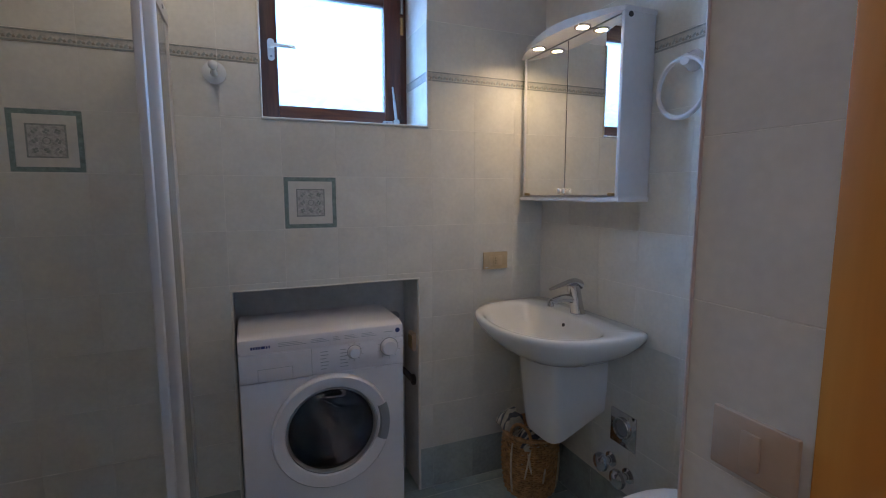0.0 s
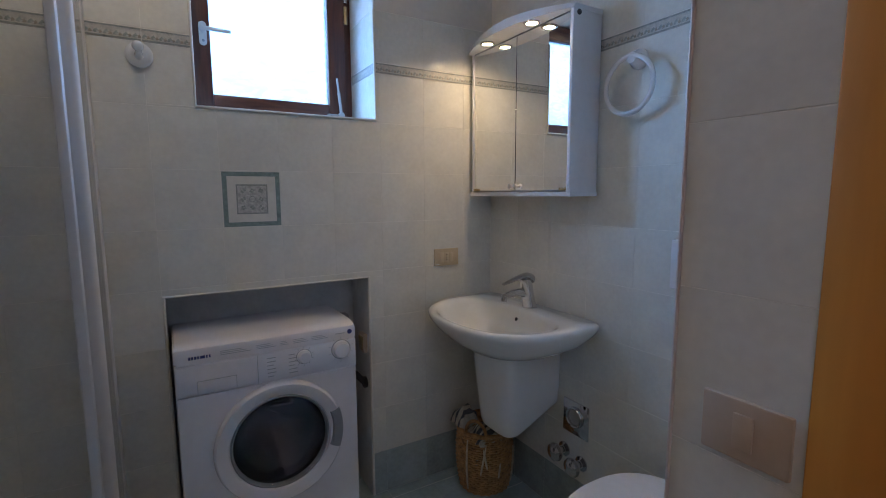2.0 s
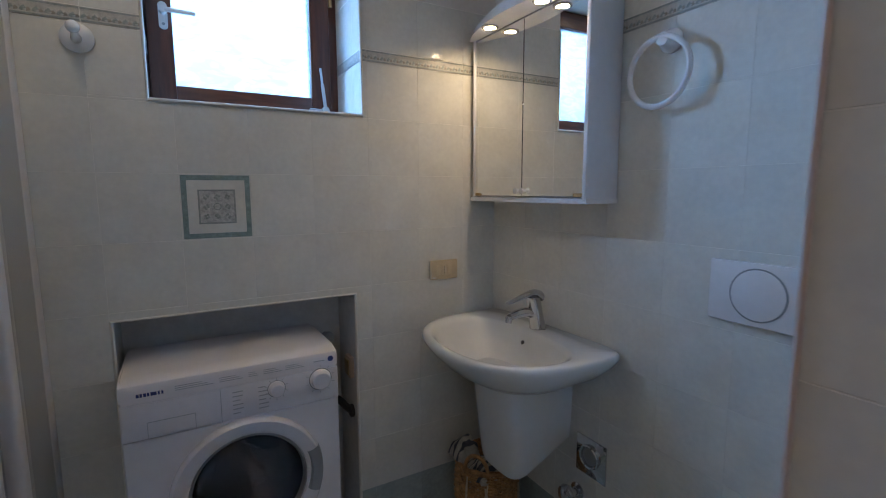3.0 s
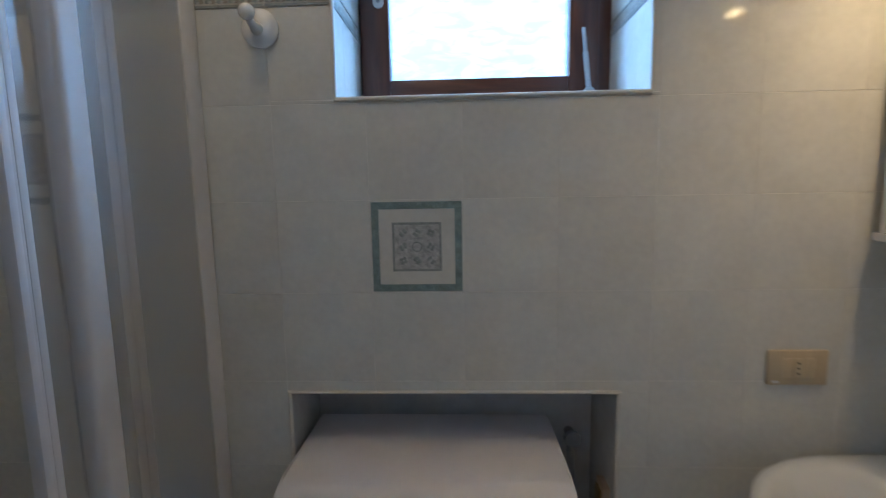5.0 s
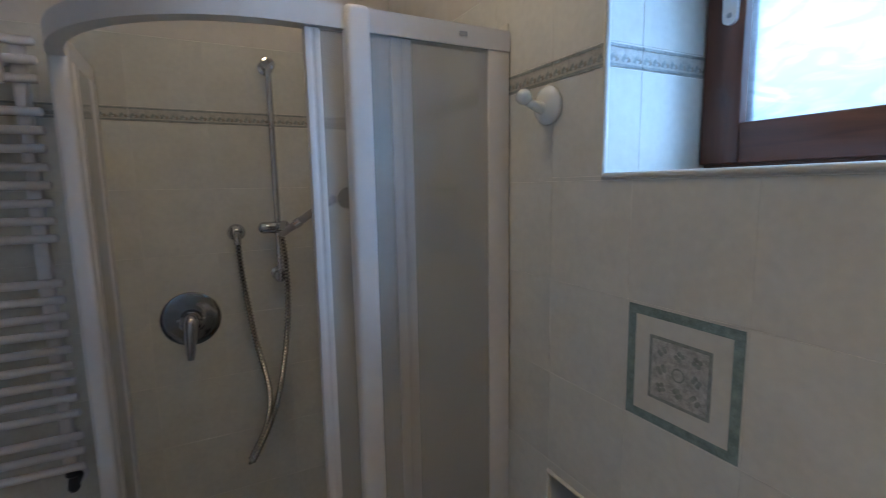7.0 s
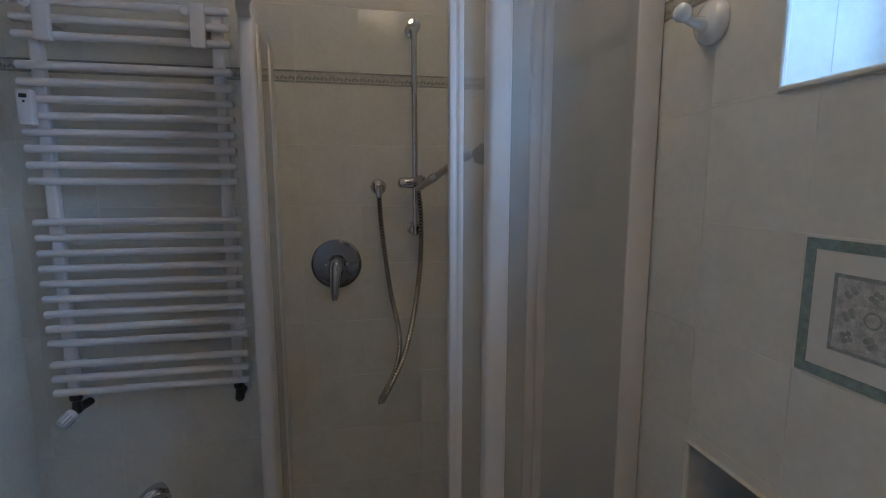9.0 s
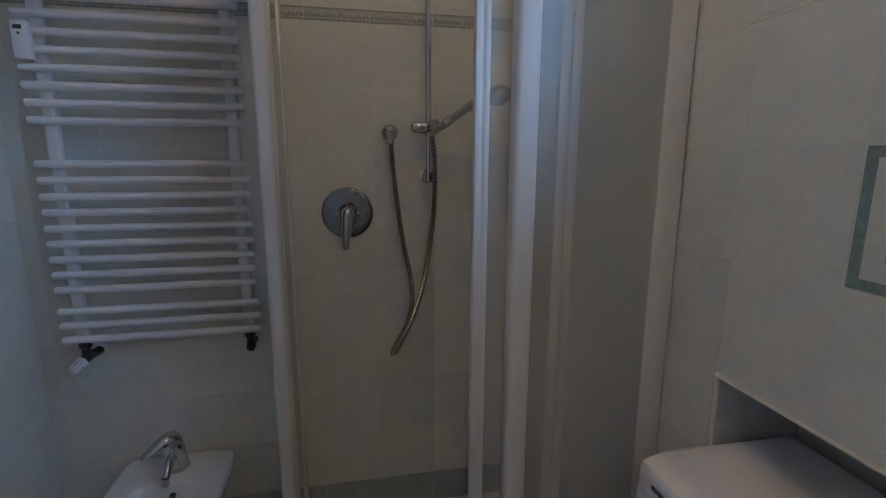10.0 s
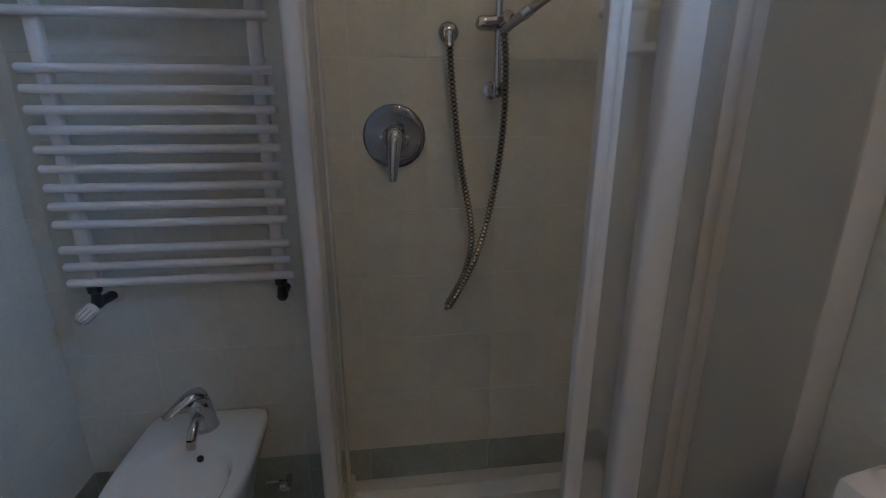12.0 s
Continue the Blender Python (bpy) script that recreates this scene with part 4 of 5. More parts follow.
hook = thing("wall_hook", "round white porcelain wall hook", "hook")
HP = (-0.024, NORTH - 0.001, 1.824)
part("base", lathed([(0.040, 0.0), (0.040, 0.006), (0.034, 0.014), (0.020, 0.020), (0.0, 0.022)], at(HP, TO_SOUTH), 28), CERAMIC, hook)
b = tubed(smooth_path([(HP[0], HP[1] - 0.014, HP[2] - 0.006), (HP[0], HP[1] - 0.036, HP[2] - 0.002), (HP[0], HP[1] - 0.050, HP[2] + 0.002), (HP[0], HP[1] - 0.060, HP[2] + 0.009)], 4), [0.016, 0.014, 0.0125, 0.0115, 0.0105, 0.010, 0.0095, 0.009, 0.009, 0.009, 0.0095, 0.010, 0.010], 16)
bmesh.ops.create_uvsphere(b, u_segments=20, v_segments=12, radius=0.0165, matrix=Matrix.Translation((HP[0], HP[1] - 0.065, HP[2] + 0.013)))
part("peg", b, CERAMIC, hook)

sock = thing("wall_socket", "cream three-module socket on the tiles", "socket")
part("plate", boxed(1.075, 1.205, NORTH - 0.010, NORTH - 0.001, 1.032, 1.113, 0.004), CREAM, sock)
for k in range(3):
    x0 = 1.104 + 0.0245 * k
    key = part("module", boxed(x0, x0 + 0.0225, NORTH - 0.0125, NORTH - 0.009, 1.050, 1.095, 0.0015), CREAM2, sock)
    if k == 1:
        for z in (1.060, 1.072, 1.084):
            part("hole", lathed([(0.0025, 0.0), (0.0025, 0.0008), (0.0, 0.0008)], at((x0 + 0.011, NORTH - 0.0125, z), TO_SOUTH), 10), DARKPLASTIC, key)
part("label", boxed(1.085, 1.100, NORTH - 0.0108, NORTH - 0.0099, 1.038, 1.043), PVC, sock)

sw = thing("light_switch", "cream light switch plate beside the doorway", "switch")
part("plate", boxed(STUB - 0.009, STUB - 0.001, 0.345, 0.446, 1.048, 1.124, 0.003), SWITCHPLASTIC, sw)
part("rocker", boxed(STUB - 0.013, STUB - 0.008, 0.384, 0.407, 1.064, 1.108, 0.002), SWITCHPLASTIC, sw)

# ---- washing machine in its recess ----
wm = thing("washing_machine", "white front-loading washing machine in a wall recess", "washing machine")
X0, X1, YF, YB, ZT = 0.007, 0.626, 1.832, 2.17, 0.872
cut_c = ((X0 + X1) / 2 + 0.016, 0.468)
for x in (X0, X1 - 0.006):
    part("side_panel", boxed(x, x + 0.006, YF + 0.012, YB, 0.015, 0.6985), ENAMEL, wm)
part("back_panel", boxed(X0 + 0.006, X1 - 0.006, YB - 0.006, YB, 0.015, 0.6985), ENAMEL, wm)
part("base_panel", boxed(X0 + 0.006, X1 - 0.006, YF + 0.012, YB - 0.006, 0.015, 0.022), ENAMEL, wm)
b = bmesh.new()
loops = []
for k in range(64):
    a = 2 * math.pi * k / 64
    c, d = math.cos(a), math.sin(a)
    reach = min(((X1 if c > 0 else X0) - cut_c[0]) / c if abs(c) > 1e-6 else 9, ((0.6985 if d > 0 else 0.015) - cut_c[1]) / d if abs(d) > 1e-6 else 9)
    loops.append((c, d, reach))
corners = [(X0, 0.015), (X1, 0.015), (X1, 0.6985), (X0, 0.6985)]
for cx_, cz_ in corners:
    best = min(range(64), key=lambda k: abs(math.atan2(cz_ - cut_c[1], cx_ - cut_c[0]) - math.atan2(loops[k][1], loops[k][0])))
    dx_, dz_ = cx_ - cut_c[0], cz_ - cut_c[1]
    ln_ = math.hypot(dx_, dz_)
    loops[best] = (dx_ / ln_, dz_ / ln_, ln_)
rings = []
for kind, y in (("out", YF + 0.012), ("out", YF + 0.004), ("near", YF), ("hole", YF), ("hole", YF + 0.02)):
    ring_v = []
    for c, d, reach in loops:
        r = reach if kind == "out" else (reach - 0.004 if kind == "near" else 0.182)
        ring_v.append(b.verts.new((cut_c[0] + c * r, y, cut_c[1] + d * r)))
    rings.append(ring_v)
for p, q in zip(rings, rings[1:]):
    for k in range(64):
        b.faces.new((p[k], p[(k + 1) % 64], q[(k + 1) % 64], q[k]))
part("front_panel", b, ENAMEL, wm)
for x in (X0 + 0.05, X1 - 0.05):
    for y in (YF + 0.05, YB - 0.05):
        part("foot", lathed([(0.02, 0.0), (0.02, 0.008), (0.012, 0.016)], at((x, y, 0.0)), 14), DARKPLASTIC, wm)
fascia = part("control_panel", boxed(X0, X1, YF - 0.004, YB, 0.6995, 0.8082, 0.004, 2), ENAMEL2, wm)
b = bmesh.new()
prof = [(YF - 0.004, 0.809), (YF - 0.004, 0.850), (YF + 0.001, 0.861), (YF + 0.012, 0.8665), (YF + 0.06, ZT), (YB, ZT), (YB, 0.809)]
l0 = [b.verts.new((X0, y, z)) for y, z in prof]
l1 = [b.verts.new((X1, y, z)) for y, z in prof]
b.faces.new(l0)
b.faces.new(l1[::-1])
for k in range(len(prof)):
    b.faces.new((l0[k], l0[(k + 1) % len(prof)], l1[(k + 1) % len(prof)], l1[k]))
bmesh.ops.bevel(b, geom=[e for e in b.edges if abs(e.verts[0].co.x - e.verts[1].co.x) < 1e-5], offset=0.006, segments=2, affect="EDGES")
top = part("top_cover", b, ENAMEL, wm)
drawer = part("detergent_drawer", boxed(X0 + 0.004, X0 + 0.255, YF - 0.0065, YF, 0.703, 0.804, 0.002), ENAMEL2, wm)
part("grip", boxed(X0 + 0.065, X0 + 0.185, YF - 0.0085, YF - 0.006, 0.706, 0.749, 0.002), ENAMEL, drawer)
for x, z, r in ((0.566, 0.775, 0.031), (0.425, 0.772, 0.023)):
    kb = part("dial", lathed([(r * 1.15, 0.0), (r * 1.12, 0.003), (r, 0.006), (r * 0.96, 0.020), (r * 0.85, 0.024), (0.0, 0.025)], at((x, YF - 0.004, z), TO_SOUTH), 28), ENAMEL, wm)
    part("dial_ring", lathed([(r * 1.22, 0.0), (r * 1.22, 0.001), (r * 1.13, 0.001), (r * 1.13, 0.0)], at((x, YF - 0.004, z), TO_SOUTH), 28), GREYPLASTIC, kb)
    for k in range(10):
        a = 2 * math.pi * k / 10 + 0.3
        c, s = math.cos(a), math.sin(a)
        bm = boxed(-0.0045, 0.0045, -0.0005, 0.0, -0.0008, 0.0008)
        bm.transform(Matrix.Translation((x + c * (r * 1.45), YF - 0.0045, z + s * (r * 1.45))) @ Matrix.Rotation(-a, 4, "Y"))
        part("print_mark", bm, GREYPRINT, kb, smooth=0)
for x0_, x1_, z0_, z1_ in ((X0 + 0.0635, X0 + 0.1865, 0.749, 0.7502), (X0 + 0.0638, X0 + 0.065, 0.706, 0.7502), (X0 + 0.185, X0 + 0.1862, 0.706, 0.7502), (X0 + 0.255, X0 + 0.2562, 0.703, 0.804)):
    part("drawer_gap", boxed(x0_, x1_, YF - 0.0088, YF - 0.004, z0_, z1_), GREYPRINT, fascia, smooth=0)
for row in range(6):
    for col in range(2):
        x = 0.295 + col * 0.075
        part("print_bar", boxed(x, x + (0.030 if (row + col) % 3 else 0.022), YF - 0.0047, YF - 0.0038, 0.718 + row * 0.0135, 0.721 + row * 0.0135), GREYPRINT, fascia, smooth=0)
for x, w in ((0.145, 0.10), (0.262, 0.066), (0.344, 0.028), (0.388, 0.055), (0.455, 0.06)):
    for row in range(3):
        part("print_bar", boxed(x, x + w * (1 - 0.15 * row), YF - 0.0047, YF - 0.0038, 0.828 + row * 0.006, 0.830 + row * 0.006), GREYPRINT, top, smooth=0)
for k, w in enumerate((0.007, 0.006, 0.007, 0.006, 0.009, 0.006, 0.005, 0.005)):
    part("logo_bar", boxed(0.050 + 0.0088 * k, 0.050 + 0.0088 * k + w, YF - 0.0049, YF - 0.0038, 0.8265, 0.8365), BLUEPRINT, top, smooth=0)
part("logo_dot", lathed([(0.0095, 0.0), (0.0095, 0.001), (0.0, 0.001)], at((0.602, YF - 0.004, 0.840), TO_SOUTH), 20), BLUEPRINT, top)
part("print_bar", boxed(0.545, 0.582, YF - 0.0049, YF - 0.0038, 0.836, 0.839), GREYPRINT, top, smooth=0)
dx, dz = cut_c
door = part("door_ring", lathed([(0.228, 0.0), (0.228, 0.014), (0.225, 0.024), (0.220, 0.029), (0.212, 0.027), (0.190, 0.024), (0.180, 0.019), (0.175, 0.008)], at((dx, YF, dz), TO_SOUTH), 64), ENAMEL, wm, "round white door ring")
part("gasket", lathed([(0.177, 0.010), (0.171, 0.014), (0.166, 0.006), (0.164, -0.004)], at((dx, YF, dz), TO_SOUTH), 56), GREYPLASTIC, door)
bowl = part("door_glass", lathed([(0.170, 0.011), (0.163, 0.006), (0.157, -0.020), (0.152, -0.048), (0.138, -0.066), (0.110, -0.076), (0.06, -0.082), (0.0, -0.084), (0.0, -0.090), (0.06, -0.088), (0.112, -0.082), (0.142, -0.071), (0.158, -0.050), (0.162, -0.020), (0.170, 0.004)], at((dx, YF, dz), TO_SOUTH), 56), DOORGLASS, door, "bulging clear glass bowl of the door", smooth=60)
bowl.visible_shadow = False
b = bmesh.new()
arcs = [(-0.36 + 0.72 * k / 8) for k in range(9)]
ra = [[b.verts.new((dx + r * math.cos(a), YF - h, dz + 0.01 + r * math.sin(a))) for a in arcs] for r, h in ((0.186, 0.020), (0.192, 0.032), (0.208, 0.036), (0.225, 0.030), (0.230, 0.010))]
for p, q in zip(ra, ra[1:]):
    for k in range(8):
        b.faces.new((p[k], p[k + 1], q[k + 1], q[k]))
part("door_grip", b, GREYPLASTIC, door, "grey door grip")
b = lathed([(0.183, 0.0), (0.181, -0.06), (0.195, -0.065), (0.20, -0.27), (0.18, -0.29), (0.0, -0.29)], at((dx, YF, dz), TO_SOUTH), 40)
part("drum", b, STEEL, wm, "steel drum behind the door")
for k in range(12):
    a = 2 * math.pi * k / 12
    part("drum_rib", tubed([(dx + 0.03 * math.cos(a), YF + 0.286, dz + 0.03 * math.sin(a)), (dx + 0.10 * math.cos(a + 0.35), YF + 0.282, dz + 0.10 * math.sin(a + 0.35)), (dx + 0.165 * math.cos(a + 0.5), YF + 0.284, dz + 0.165 * math.sin(a + 0.5))], 0.008, 8), STEEL, wm)
for k in range(5):
    rr = 0.181 - 0.002 * k
    part("bellows_fold", lathed([(rr + 0.003, -0.004 - 0.007 * k), (rr - 0.004, -0.0075 - 0.007 * k), (rr + 0.003, -0.011 - 0.007 * k)], at((dx, YF, dz), TO_SOUTH), 40), DARKPLASTIC, wm)
hub = part("drum_hub", lathed([(0.03, 0.0), (0.025, 0.012), (0.0, 0.016)], at((dx, YF + 0.288, dz), TO_SOUTH), 24), CHROME, wm)
for k in range(3):
    a = 2 * math.pi * k / 3 + 0.5
    p = (dx + 0.165 * math.cos(a), dz + 0.165 * math.sin(a))
    part("paddle", tubed([(p[0], YF + 0.07, p[1]), (p[0], YF + 0.28, p[1])], [0.022, 0.034], 12), STEEL, wm)


# taps and hoses beside the machine
tp = thing("water_tap", "dark metal washing machine tap with a hose", "tap")
part("body", tubed([(0.69, 2.26, 0.805), (0.69, 2.17, 0.805)], 0.013, 12), STEEL, tp)
part("knob", lathed([(0.008, 0.0), (0.022, 0.004), (0.022, 0.016), (0.0, 0.02)], at((0.69, 2.17, 0.808), TO_SOUTH), 16), GREYPLASTIC, tp)
part("hose", tubed(smooth_path([(0.69, 2.19, 0.80), (0.69, 2.18, 0.75), (0.69, 2.17, 0.66), (0.6985, 2.16, 0.53), (0.67, 2.17, 0.40)], 6), 0.011, 10), GREYPLASTIC, tp)
bx = thing("wall_outlet", "small brass-coloured outlet beside the machine", "socket")
part("plate", boxed(0.735, 0.753, 2.032, 2.092, 0.665, 0.750, 0.003), SWITCHPLASTIC, bx)
part("lid", boxed(0.729, 0.735, 2.040, 2.084, 0.677, 0.738, 0.003), BRASS, bx)
dh = thing("drain_hose", "dark drain hose beside the machine", "hose")
part("tube", tubed(smooth_path([(0.66, 2.13, 0.59), (0.70, 2.08, 0.57), (0.735, 2.06, 0.53), (0.752, 2.06, 0.52)], 6), 0.014, 12), DARKPLASTIC, dh)
part("collar", lathed([(0.026, 0.0), (0.026, 0.012), (0.016, 0.016)], at((0.752, 2.06, 0.52), TO_WEST), 18), DARKPLASTIC, dh)

# ---- laundry basket ----
bk = thing("wicker_basket", "brown wicker basket with striped cloth inside", "basket")
KX, KY, KH = 1.245, 1.825, 0.29
weave = new("body")
weave.parent = bk
NW, NR = 22, 26
def basket_r(z):
    return 0.108 + 0.022 * math.sin(math.pi * min(1.0, z / KH) * 0.75 + 0.15)


part("base", lathed([(0.0, 0.004), (0.095, 0.004), (0.1, 0.012)], at((KX, KY, 0.0)), 28), WICKER, weave)
for r in range(NR):
    z = 0.010 + r * (KH - 0.016) / (NR - 1)
    ring_pts = []
    for k in range(NW * 4 + 1):
        a = 2 * math.pi * k / (NW * 4)
        rr = basket_r(z) + 0.0034 * math.cos(a * NW + math.pi * (r % 2))
        ring_pts.append((KX + rr * math.cos(a), KY + rr * math.sin(a), z + 0.0015 * math.sin(a * 3 + r)))
    part("strand", tube(bmesh.new(), ring_pts, 0.0052, 6, caps=False), WICKER, weave)
for k in range(NW):
    a = 2 * math.pi * k / NW
    part("stake", tubed([(KX + basket_r(z) * math.cos(a), KY + basket_r(z) * math.sin(a), z) for z in (0.006, 0.09, 0.18, KH)], 0.0042, 6), WICKER, weave)
for ang, z0, z1, lean in ((200, 0.03, 0.27, 0.02), (228, 0.12, 0.25, 0.16), (240, 0.15, 0.24, -0.12), (262, 0.10, 0.17, 0.05), (300, 0.05, 0.22, 0.03)):
    pts = []
    for k in range(6):
        z = z0 + (z1 - z0) * k / 5
        a = radians(ang) + lean * k / 5
        rr = basket_r(z) + 0.0125
        pts.append((KX + rr * math.cos(a), KY + rr * math.sin(a), z))
    part("ribbon", tube(bmesh.new(), pts, [0.003, 0.0048, 0.005, 0.005, 0.0048, 0.003], 6), WICKER2, weave, "pale woven ribbon")
part("rim", tube(bmesh.new(), [(KX + 0.127 * math.cos(2 * math.pi * k / 40), KY + 0.127 * math.sin(2 * math.pi * k / 40), KH + 0.002 + 0.003 * math.sin(k * 1.9)) for k in range(41)], 0.010, 8, caps=False), WICKER, bk)
for s in (-1, 1):
    ang = radians(215) if s < 0 else radians(35)
    pts = [(KX + 0.125 * math.cos(ang + d), KY + 0.125 * math.sin(ang + d), KH + h) for d, h in ((-0.42, -0.02), (-0.36, 0.03), (-0.2, 0.062), (0.0, 0.072), (0.2, 0.062), (0.36, 0.03), (0.42, -0.02))]
    part("handle", tube(bmesh.new(), smooth_path(pts, 4), 0.0075, 8), WICKER, bk)


def cloth(name, label, centre, size, mat_a, mat_b, stripes, lift):
    """A crumpled folded cloth with stripes across it."""
    ob = thing(name, label, "cloth")
    bm = bmesh.new()
    n, m = 26, 20
    grid_v = []
    for i in range(n + 1):
        row = []
        for j in range(m + 1):
            u, v = i / n * 2 - 1, j / m * 2 - 1
            h = lift * (1 - u * u) ** 0.6 * (1 - v * v) ** 0.6 + 0.018 * noise.noise(Vector((u * 2.2 + centre[0] * 9, v * 2.2, 1.3)))
            row.append(bm.verts.new((centre[0] + u * size[0] + 0.012 * noise.noise(Vector((u * 3, v * 3, 5.0))), centre[1] + v * size[1], centre[2] + h)))
        grid_v.append(row)
    for i in range(n):
        for j in range(m):
            f_ = bm.faces.new((grid_v[i][j], grid_v[i + 1][j], grid_v[i + 1][j + 1], grid_v[i][j + 1]))
            f_.material_index = 1 if (j * stripes // m) % 2 else 0
    me_ob = part("fabric", bm, [mat_a, mat_b], ob, smooth=60)
    sol = me_ob.modifiers.new("thickness", "SOLIDIFY")
    sol.thickness = 0.006
    return ob


cloth("striped_towel", "dark and pale striped towel in the basket", (KX - 0.025, KY - 0.045, KH - 0.035), (0.075, 0.06), CLOTH, CLOTH2, 10, 0.065)
cloth("folded_towel", "cream and black towel hanging over the basket", (KX - 0.075, KY + 0.055, KH + 0.005), (0.05, 0.045), CLOTH, CLOTH2, 7, 0.08)
cloth("striped_towel", "dark and pale striped towel in the basket", (KX + 0.045, KY - 0.02, KH - 0.03), (0.055, 0.07), CLOTH, CLOTH2, 6, 0.05)


# ---- tiles, piece by piece ----
tile_meshes = {}


def tile_mesh(w, h, mats, kind):
    key = (round(w, 3), round(h, 3), mats[0].name, kind)
    if key in tile_meshes:
        return tile_meshes[key]
    bm = bmesh.new()
    gx, g, e, t = 0.0003, 0.0010, 0.0004, D
    w, h = key[0], key[1]
    base = [bm.verts.new(p) for p in ((gx, g, 0), (w - gx, g, 0), (w - gx, h - g, 0), (gx, h - g, 0))]
    front = [bm.verts.new(p) for p in ((gx + 0.0003, g + e, t), (w - gx - 0.0003, g + e, t), (w - gx - 0.0003, h - g - e, t), (gx + 0.0003, h - g - e, t))]
    low = [bm.verts.new((v.co.x, v.co.y, t - e)) for v in base]
    for a, c in ((base, low), (low, front)):
        for k in range(4):
            bm.faces.new((a[k], a[(k + 1) % 4], c[(k + 1) % 4], c[k]))
    bm.faces.new(front)

    def plate(x0, x1, y0, y1, z, mat):
        vs = [bm.verts.new(p) for p in ((x0, y0, t), (x1, y0, t), (x1, y1, t), (x0, y1, t))]
        up = [bm.verts.new((v.co.x + (0.0004 if v.co.x == x0 else -0.0004), v.co.y + (0.0004 if v.co.y == y0 else -0.0004), t + z)) for v in vs]
        bm.faces.new(up).material_index = mat
        for k in range(4):
            bm.faces.new((vs[k], vs[(k + 1) % 4], up[(k + 1) % 4], up[k])).material_index = mat

    def band(c, half, wide, z, mat):
        plate(c - half, c - half + wide, c - half, c + half, z, mat)
        plate(c + half - wide, c + half, c - half, c + half, z, mat)
        plate(c - half + wide, c + half - wide, c - half, c - half + wide, z, mat)
        plate(c - half + wide, c + half - wide, c + half - wide, c + half, z, mat)

    def blob(x, y, r, z, mat, n=8, squash=1.0):
        mid = bm.verts.new((x, y, t + z))
        ring = [bm.verts.new((x + r * math.cos(2 * math.pi * k / n), y + squash * r * math.sin(2 * math.pi * k / n), t + z * 0.4)) for k in range(n)]
        for k in range(n):
            bm.faces.new((ring[k], ring[(k + 1) % n], mid)).material_index = mat

    if kind == "decor":
        c = w / 2
        band(c, 0.1005, 0.0155, 0.0008, 1)
        band(c, 0.055, 0.005, 0.0008, 2)
        plate(c - 0.050, c + 0.050, c - 0.050, c + 0.050, 0.0004, 3)
        for i in (-1, 0, 1):
            for j in (-1, 0, 1):
                if i or j:
                    for a in range(4):
                        blob(c + 0.031 * i + 0.0055 * math.cos(a * 1.57 + 0.4 * i), c + 0.031 * j + 0.0055 * math.sin(a * 1.57 + 0.4 * j), 0.0045, 0.0012, 2, 6)
        outer = [(c + 0.012 * math.cos(a), c + 0.012 * math.sin(a)) for a in (2 * math.pi * k / 16 for k in range(16))]
        inner = [(c + 0.009 * math.cos(a), c + 0.009 * math.sin(a)) for a in (2 * math.pi * k / 16 for k in range(16))]
        vo = [bm.verts.new((x, y, t + 0.0012)) for x, y in outer]
        vi = [bm.verts.new((x, y, t + 0.0012)) for x, y in inner]
        for k in range(16):
            bm.faces.new((vo[k], vo[(k + 1) % 16], vi[(k + 1) % 16], vi[k])).material_index = 2
    if kind == "border":
        plate(g + e, w - g - e, 0.003, 0.0075, 0.0022, 1)
        plate(g + e, w - g - e, h - 0.0075, h - 0.003, 0.0022, 1)
        n = max(1, round(w / 0.026))
        for k in range(n):
            x = (k + 0.5) * w / n
            for dx_, wide, tall, mat in ((-0.004, 0.0085, 0.0135, 1), (0.006, 0.0065, 0.0095, 3), (0.0, 0.005, 0.006, 2)):
                foot = 0.0125
                tip = bm.verts.new((x + dx_ + 0.002, foot + tall, t + 0.0006))
                low = [bm.verts.new((x + dx_ + wide * u, foot + v, t + 0.0014)) for u, v in ((-1.0, 0.0), (-0.35, -0.0018), (0.45, -0.0012), (1.0, 0.001))]
                mid = [bm.verts.new((x + dx_ + wide * u, foot + tall * 0.55, t + 0.0016)) for u in (-0.55, -0.1, 0.35, 0.72)]
                for q in range(3):
                    bm.faces.new((low[q], low[q + 1], mid[q + 1], mid[q])).material_index = mat
                    bm.faces.new((mid[q], mid[q + 1], tip)).material_index = mat
    me = finish("tile", bm, list(mats), 0)
    tile_meshes[key] = me
    return me


def cut(rect, holes):
    rects = [rect]
    for h in holes:
        out = []
        for a, b_, c, d in rects:
            x0, x1, y0, y1 = max(a, h[0]), min(b_, h[1]), max(c, h[2]), min(d, h[3])
            if x0 >= x1 or y0 >= y1:
                out.append((a, b_, c, d))
                continue
            if c < y0:
                out.append((a, b_, c, y0))
            if y1 < d:
                out.append((a, b_, y1, d))
            if a < x0:
                out.append((a, x0, y0, y1))
            if x1 < b_:
                out.append((x1, b_, y0, y1))
        rects = out
    return [r for r in rects if r[1] - r[0] > 0.008 and r[3] - r[2] > 0.008]


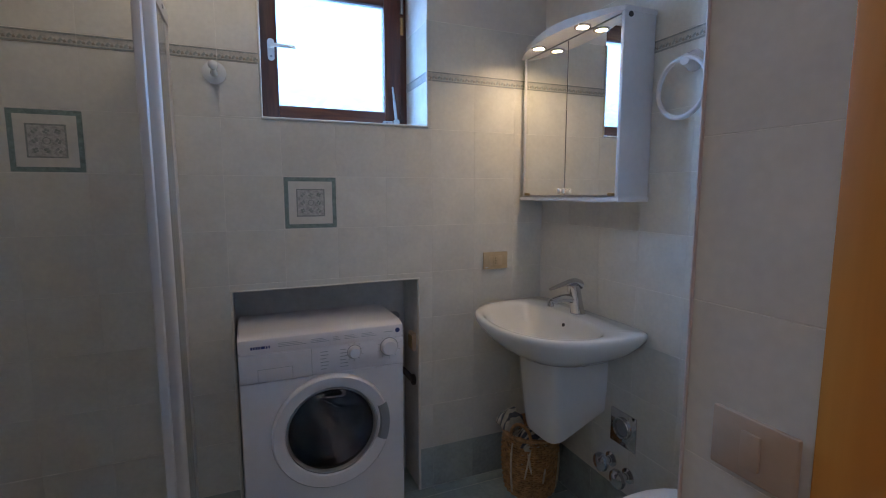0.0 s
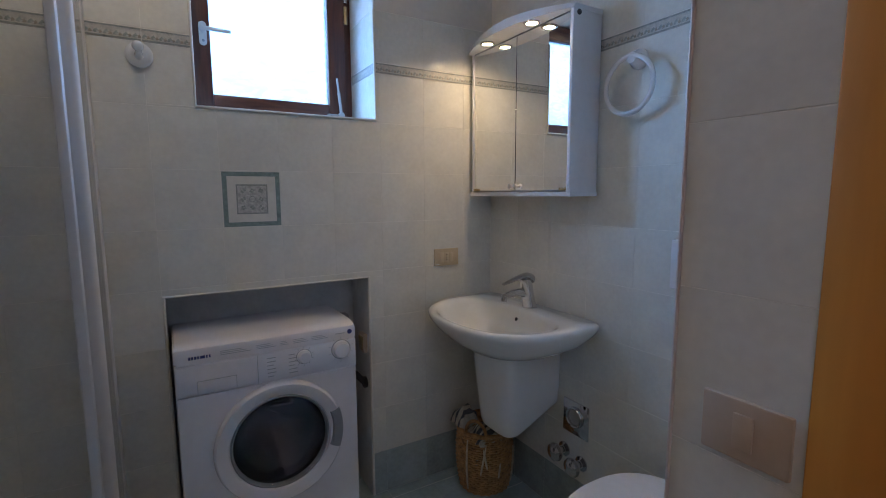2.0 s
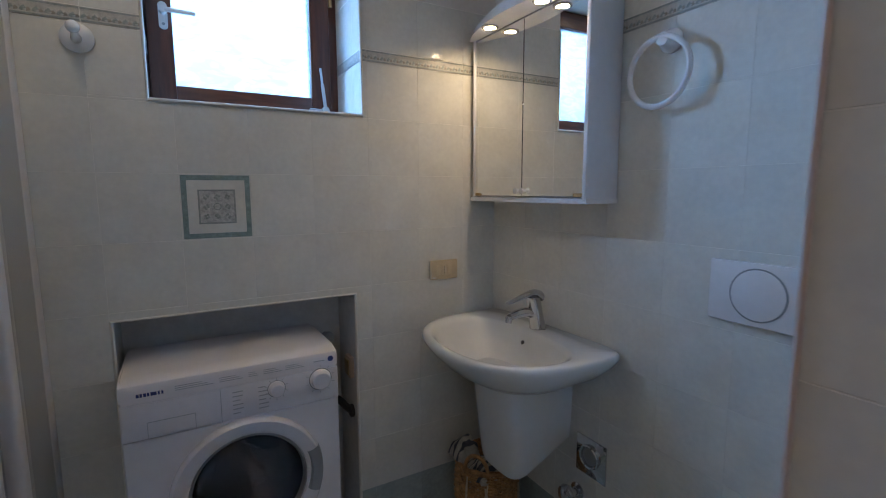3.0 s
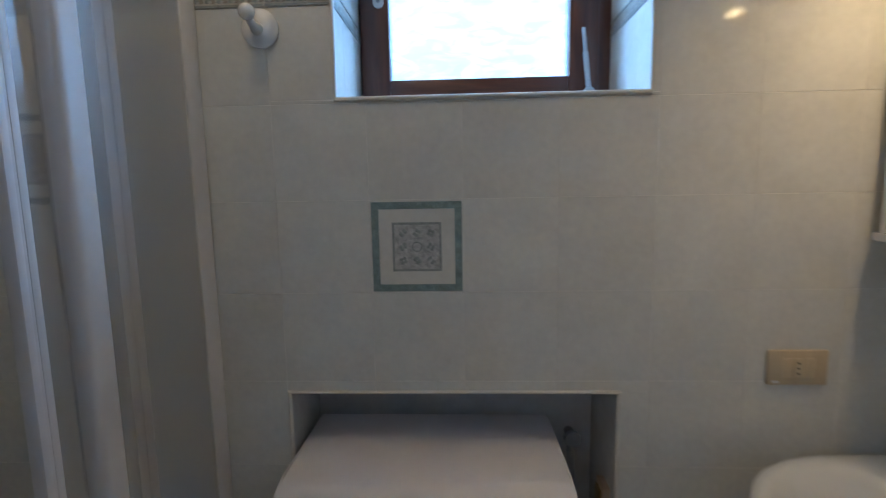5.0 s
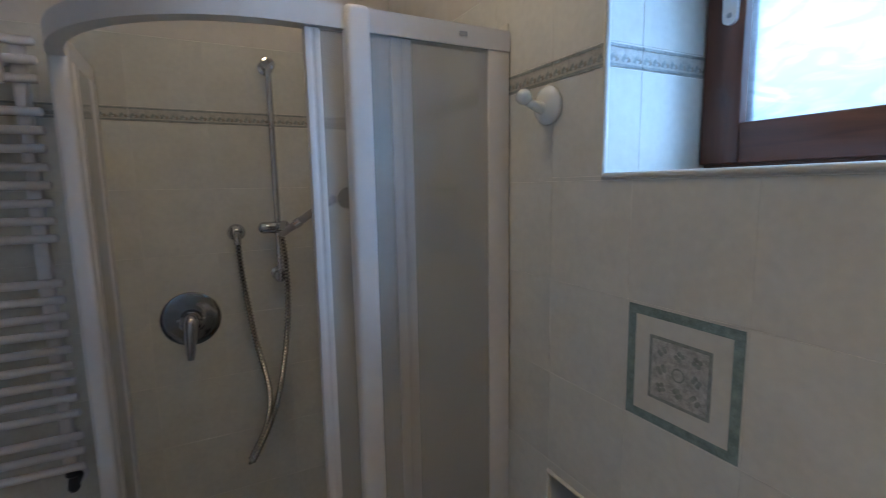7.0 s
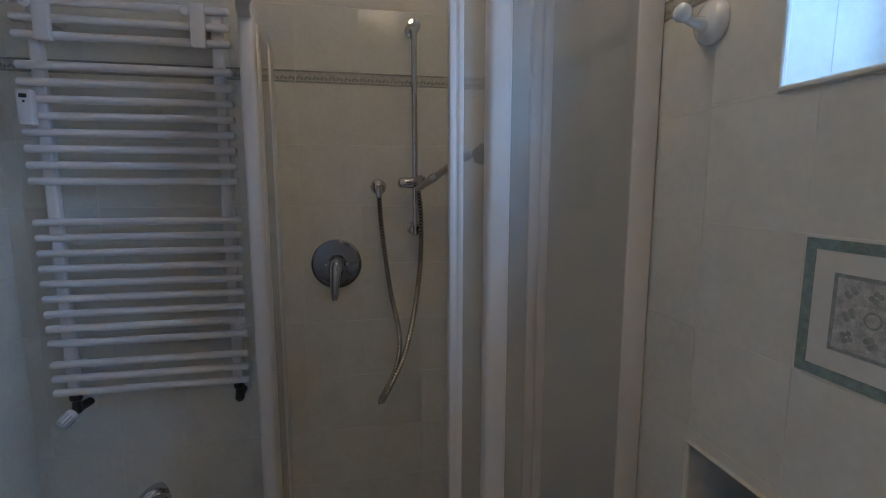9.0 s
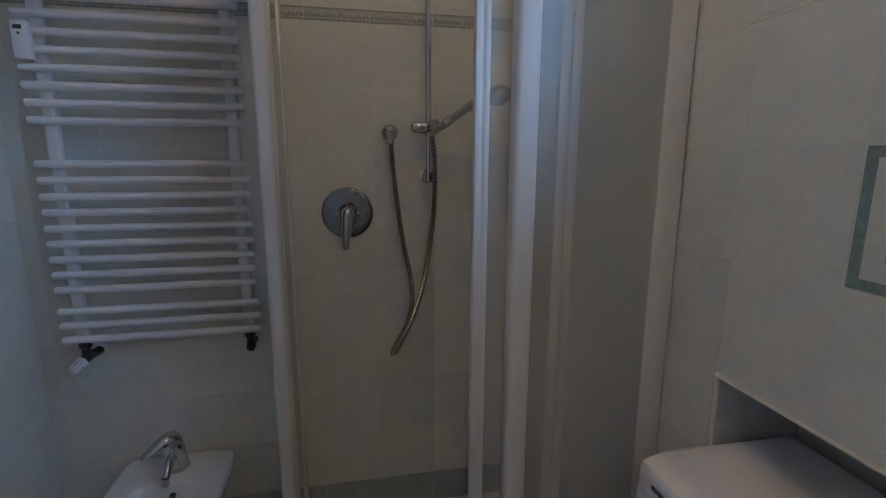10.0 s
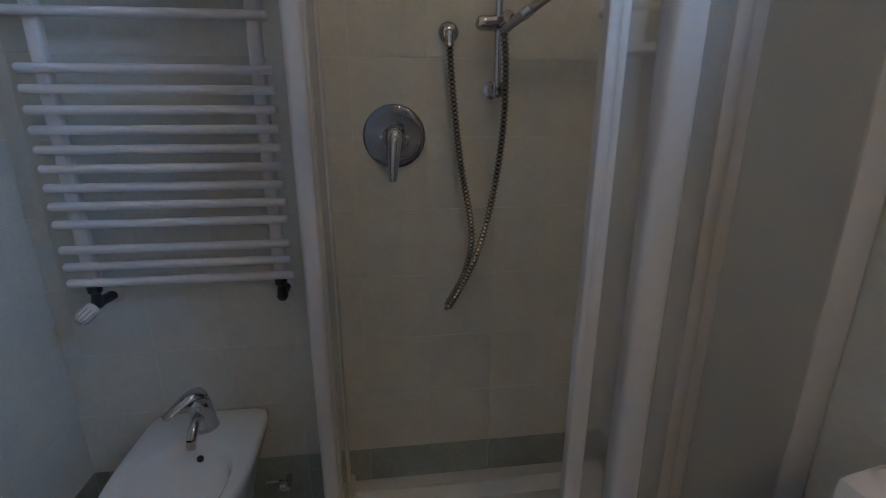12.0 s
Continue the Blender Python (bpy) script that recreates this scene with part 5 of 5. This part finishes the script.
def lay(parent, origin, u, v, us, vs, holes=(), decor=(), dark_rows=(0,), border_rows=(9,), plain=None):
    u, v, o = Vector(u), Vector(v), Vector(origin)
    n = u.cross(v)
    turn = Matrix((u, v, n)).transposed().to_4x4()
    for i, (a, b_) in enumerate(zip(us, us[1:])):
        for j, (c, d) in enumerate(zip(vs, vs[1:])):
            for x0, x1, y0, y1 in cut((a, b_, c, d), holes):
                kind, mats, name = "plain", (plain or (TILE_DARK if j in dark_rows else TILE),), "tile"
                if j in border_rows:
                    kind, mats, name = "border", (BORDERBASE, GREYGREEN, MOTTLED, BROWNGLAZE), "border_tile"
                if (i, j) in decor:
                    kind, mats, name = "decor", (TILE, GREEN, GREYGREEN, MOTTLED), "decor_tile"
                ob = new(name, tile_mesh(x1 - x0, y1 - y0, mats, kind))
                ob.matrix_basis = Matrix.Translation(o + u * x0 + v * y0 - n * D) @ turn
                ob.parent = parent


def grid(lo, hi, anchor):
    k0 = math.ceil((lo - anchor) / PITCH - 1e-6)
    pts = [lo]
    k = k0
    while anchor + k * PITCH < hi - 1e-6:
        p = anchor + k * PITCH
        if p - pts[-1] > 0.012:
            pts.append(p)
        k += 1
    if hi - pts[-1] < 0.012:
        pts.pop()
    return pts + [hi]


# north wall
us = grid(WEST, EAST, 0.1955)
decor = set()
for i, (a, c) in enumerate(zip(us, us[1:])):
    if abs(a - 0.1955) < 0.01:
        decor.add((i, 6))
    if abs(a - (0.1955 - 4 * PITCH)) < 0.01:
        decor.add((i, 7))
lay(wall_north, (0, NORTH, 0), (1, 0, 0), (0, 0, 1), us, ROWS, [NICHE, (WIN[0], WIN[1], WIN[2], 3.0)], decor)
# window reveals and sill
lay(wall_north, (WIN[0], NORTH, 0), (0, 1, 0), (0, 0, 1), [0.0, 0.09, 0.286], [WIN[2]] + ROWS[9:], border_rows=(1,), dark_rows=())
lay(wall_north, (WIN[1], NORTH + 0.286, 0), (0, -1, 0), (0, 0, 1), [0.0, 0.196, 0.286], [WIN[2]] + ROWS[9:], border_rows=(1,), dark_rows=())
lay(wall_north, (0, NORTH, WIN[2]), (1, 0, 0), (0, 1, 0), grid(WIN[0], WIN[1], 0.1955), [0.0, 0.09, 0.286], border_rows=(), dark_rows=())
# west wall
lay(wall_west, (WEST, 0, 0), (0, 1, 0), (0, 0, 1), grid(SOUTH, NORTH, NORTH), ROWS)
# east wall
lay(wall_east, (EAST, NORTH, 0), (0, -1, 0), (0, 0, 1), grid(0.0, NORTH - CHASE, 0.0), ROWS)
# south wall and projecting wall
lay(wall_south, (STUB, SOUTH, 0), (-1, 0, 0), (0, 0, 1), grid(0.0, STUB - WEST, 0.0), ROWS, [(0.0 - 1, STUB - DOOR[0], -1.0, 2.06)])
lay(wall_stub, (STUB, CHASE, 0), (0, -1, 0), (0, 0, 1), [0.0, CHASE - 0.335], ROWS)
lay(wall_stub, (EAST, CHASE, 0), (-1, 0, 0), (0, 0, 1), grid(0.0, EAST - STUB, 0.0), ROWS)
# floor
lay(floor, (0, 0, 0.001), (1, 0, 0), (0, 1, 0), grid(WEST, EAST, 0.1955), grid(SOUTH, NORTH + 0.2, 0.06), [(NICHE[1], 3, NORTH, 3), (-3, NICHE[0], NORTH, 3), (STUB, 3, -1, CHASE)], dark_rows=(), border_rows=(), plain=FLOORTILE)
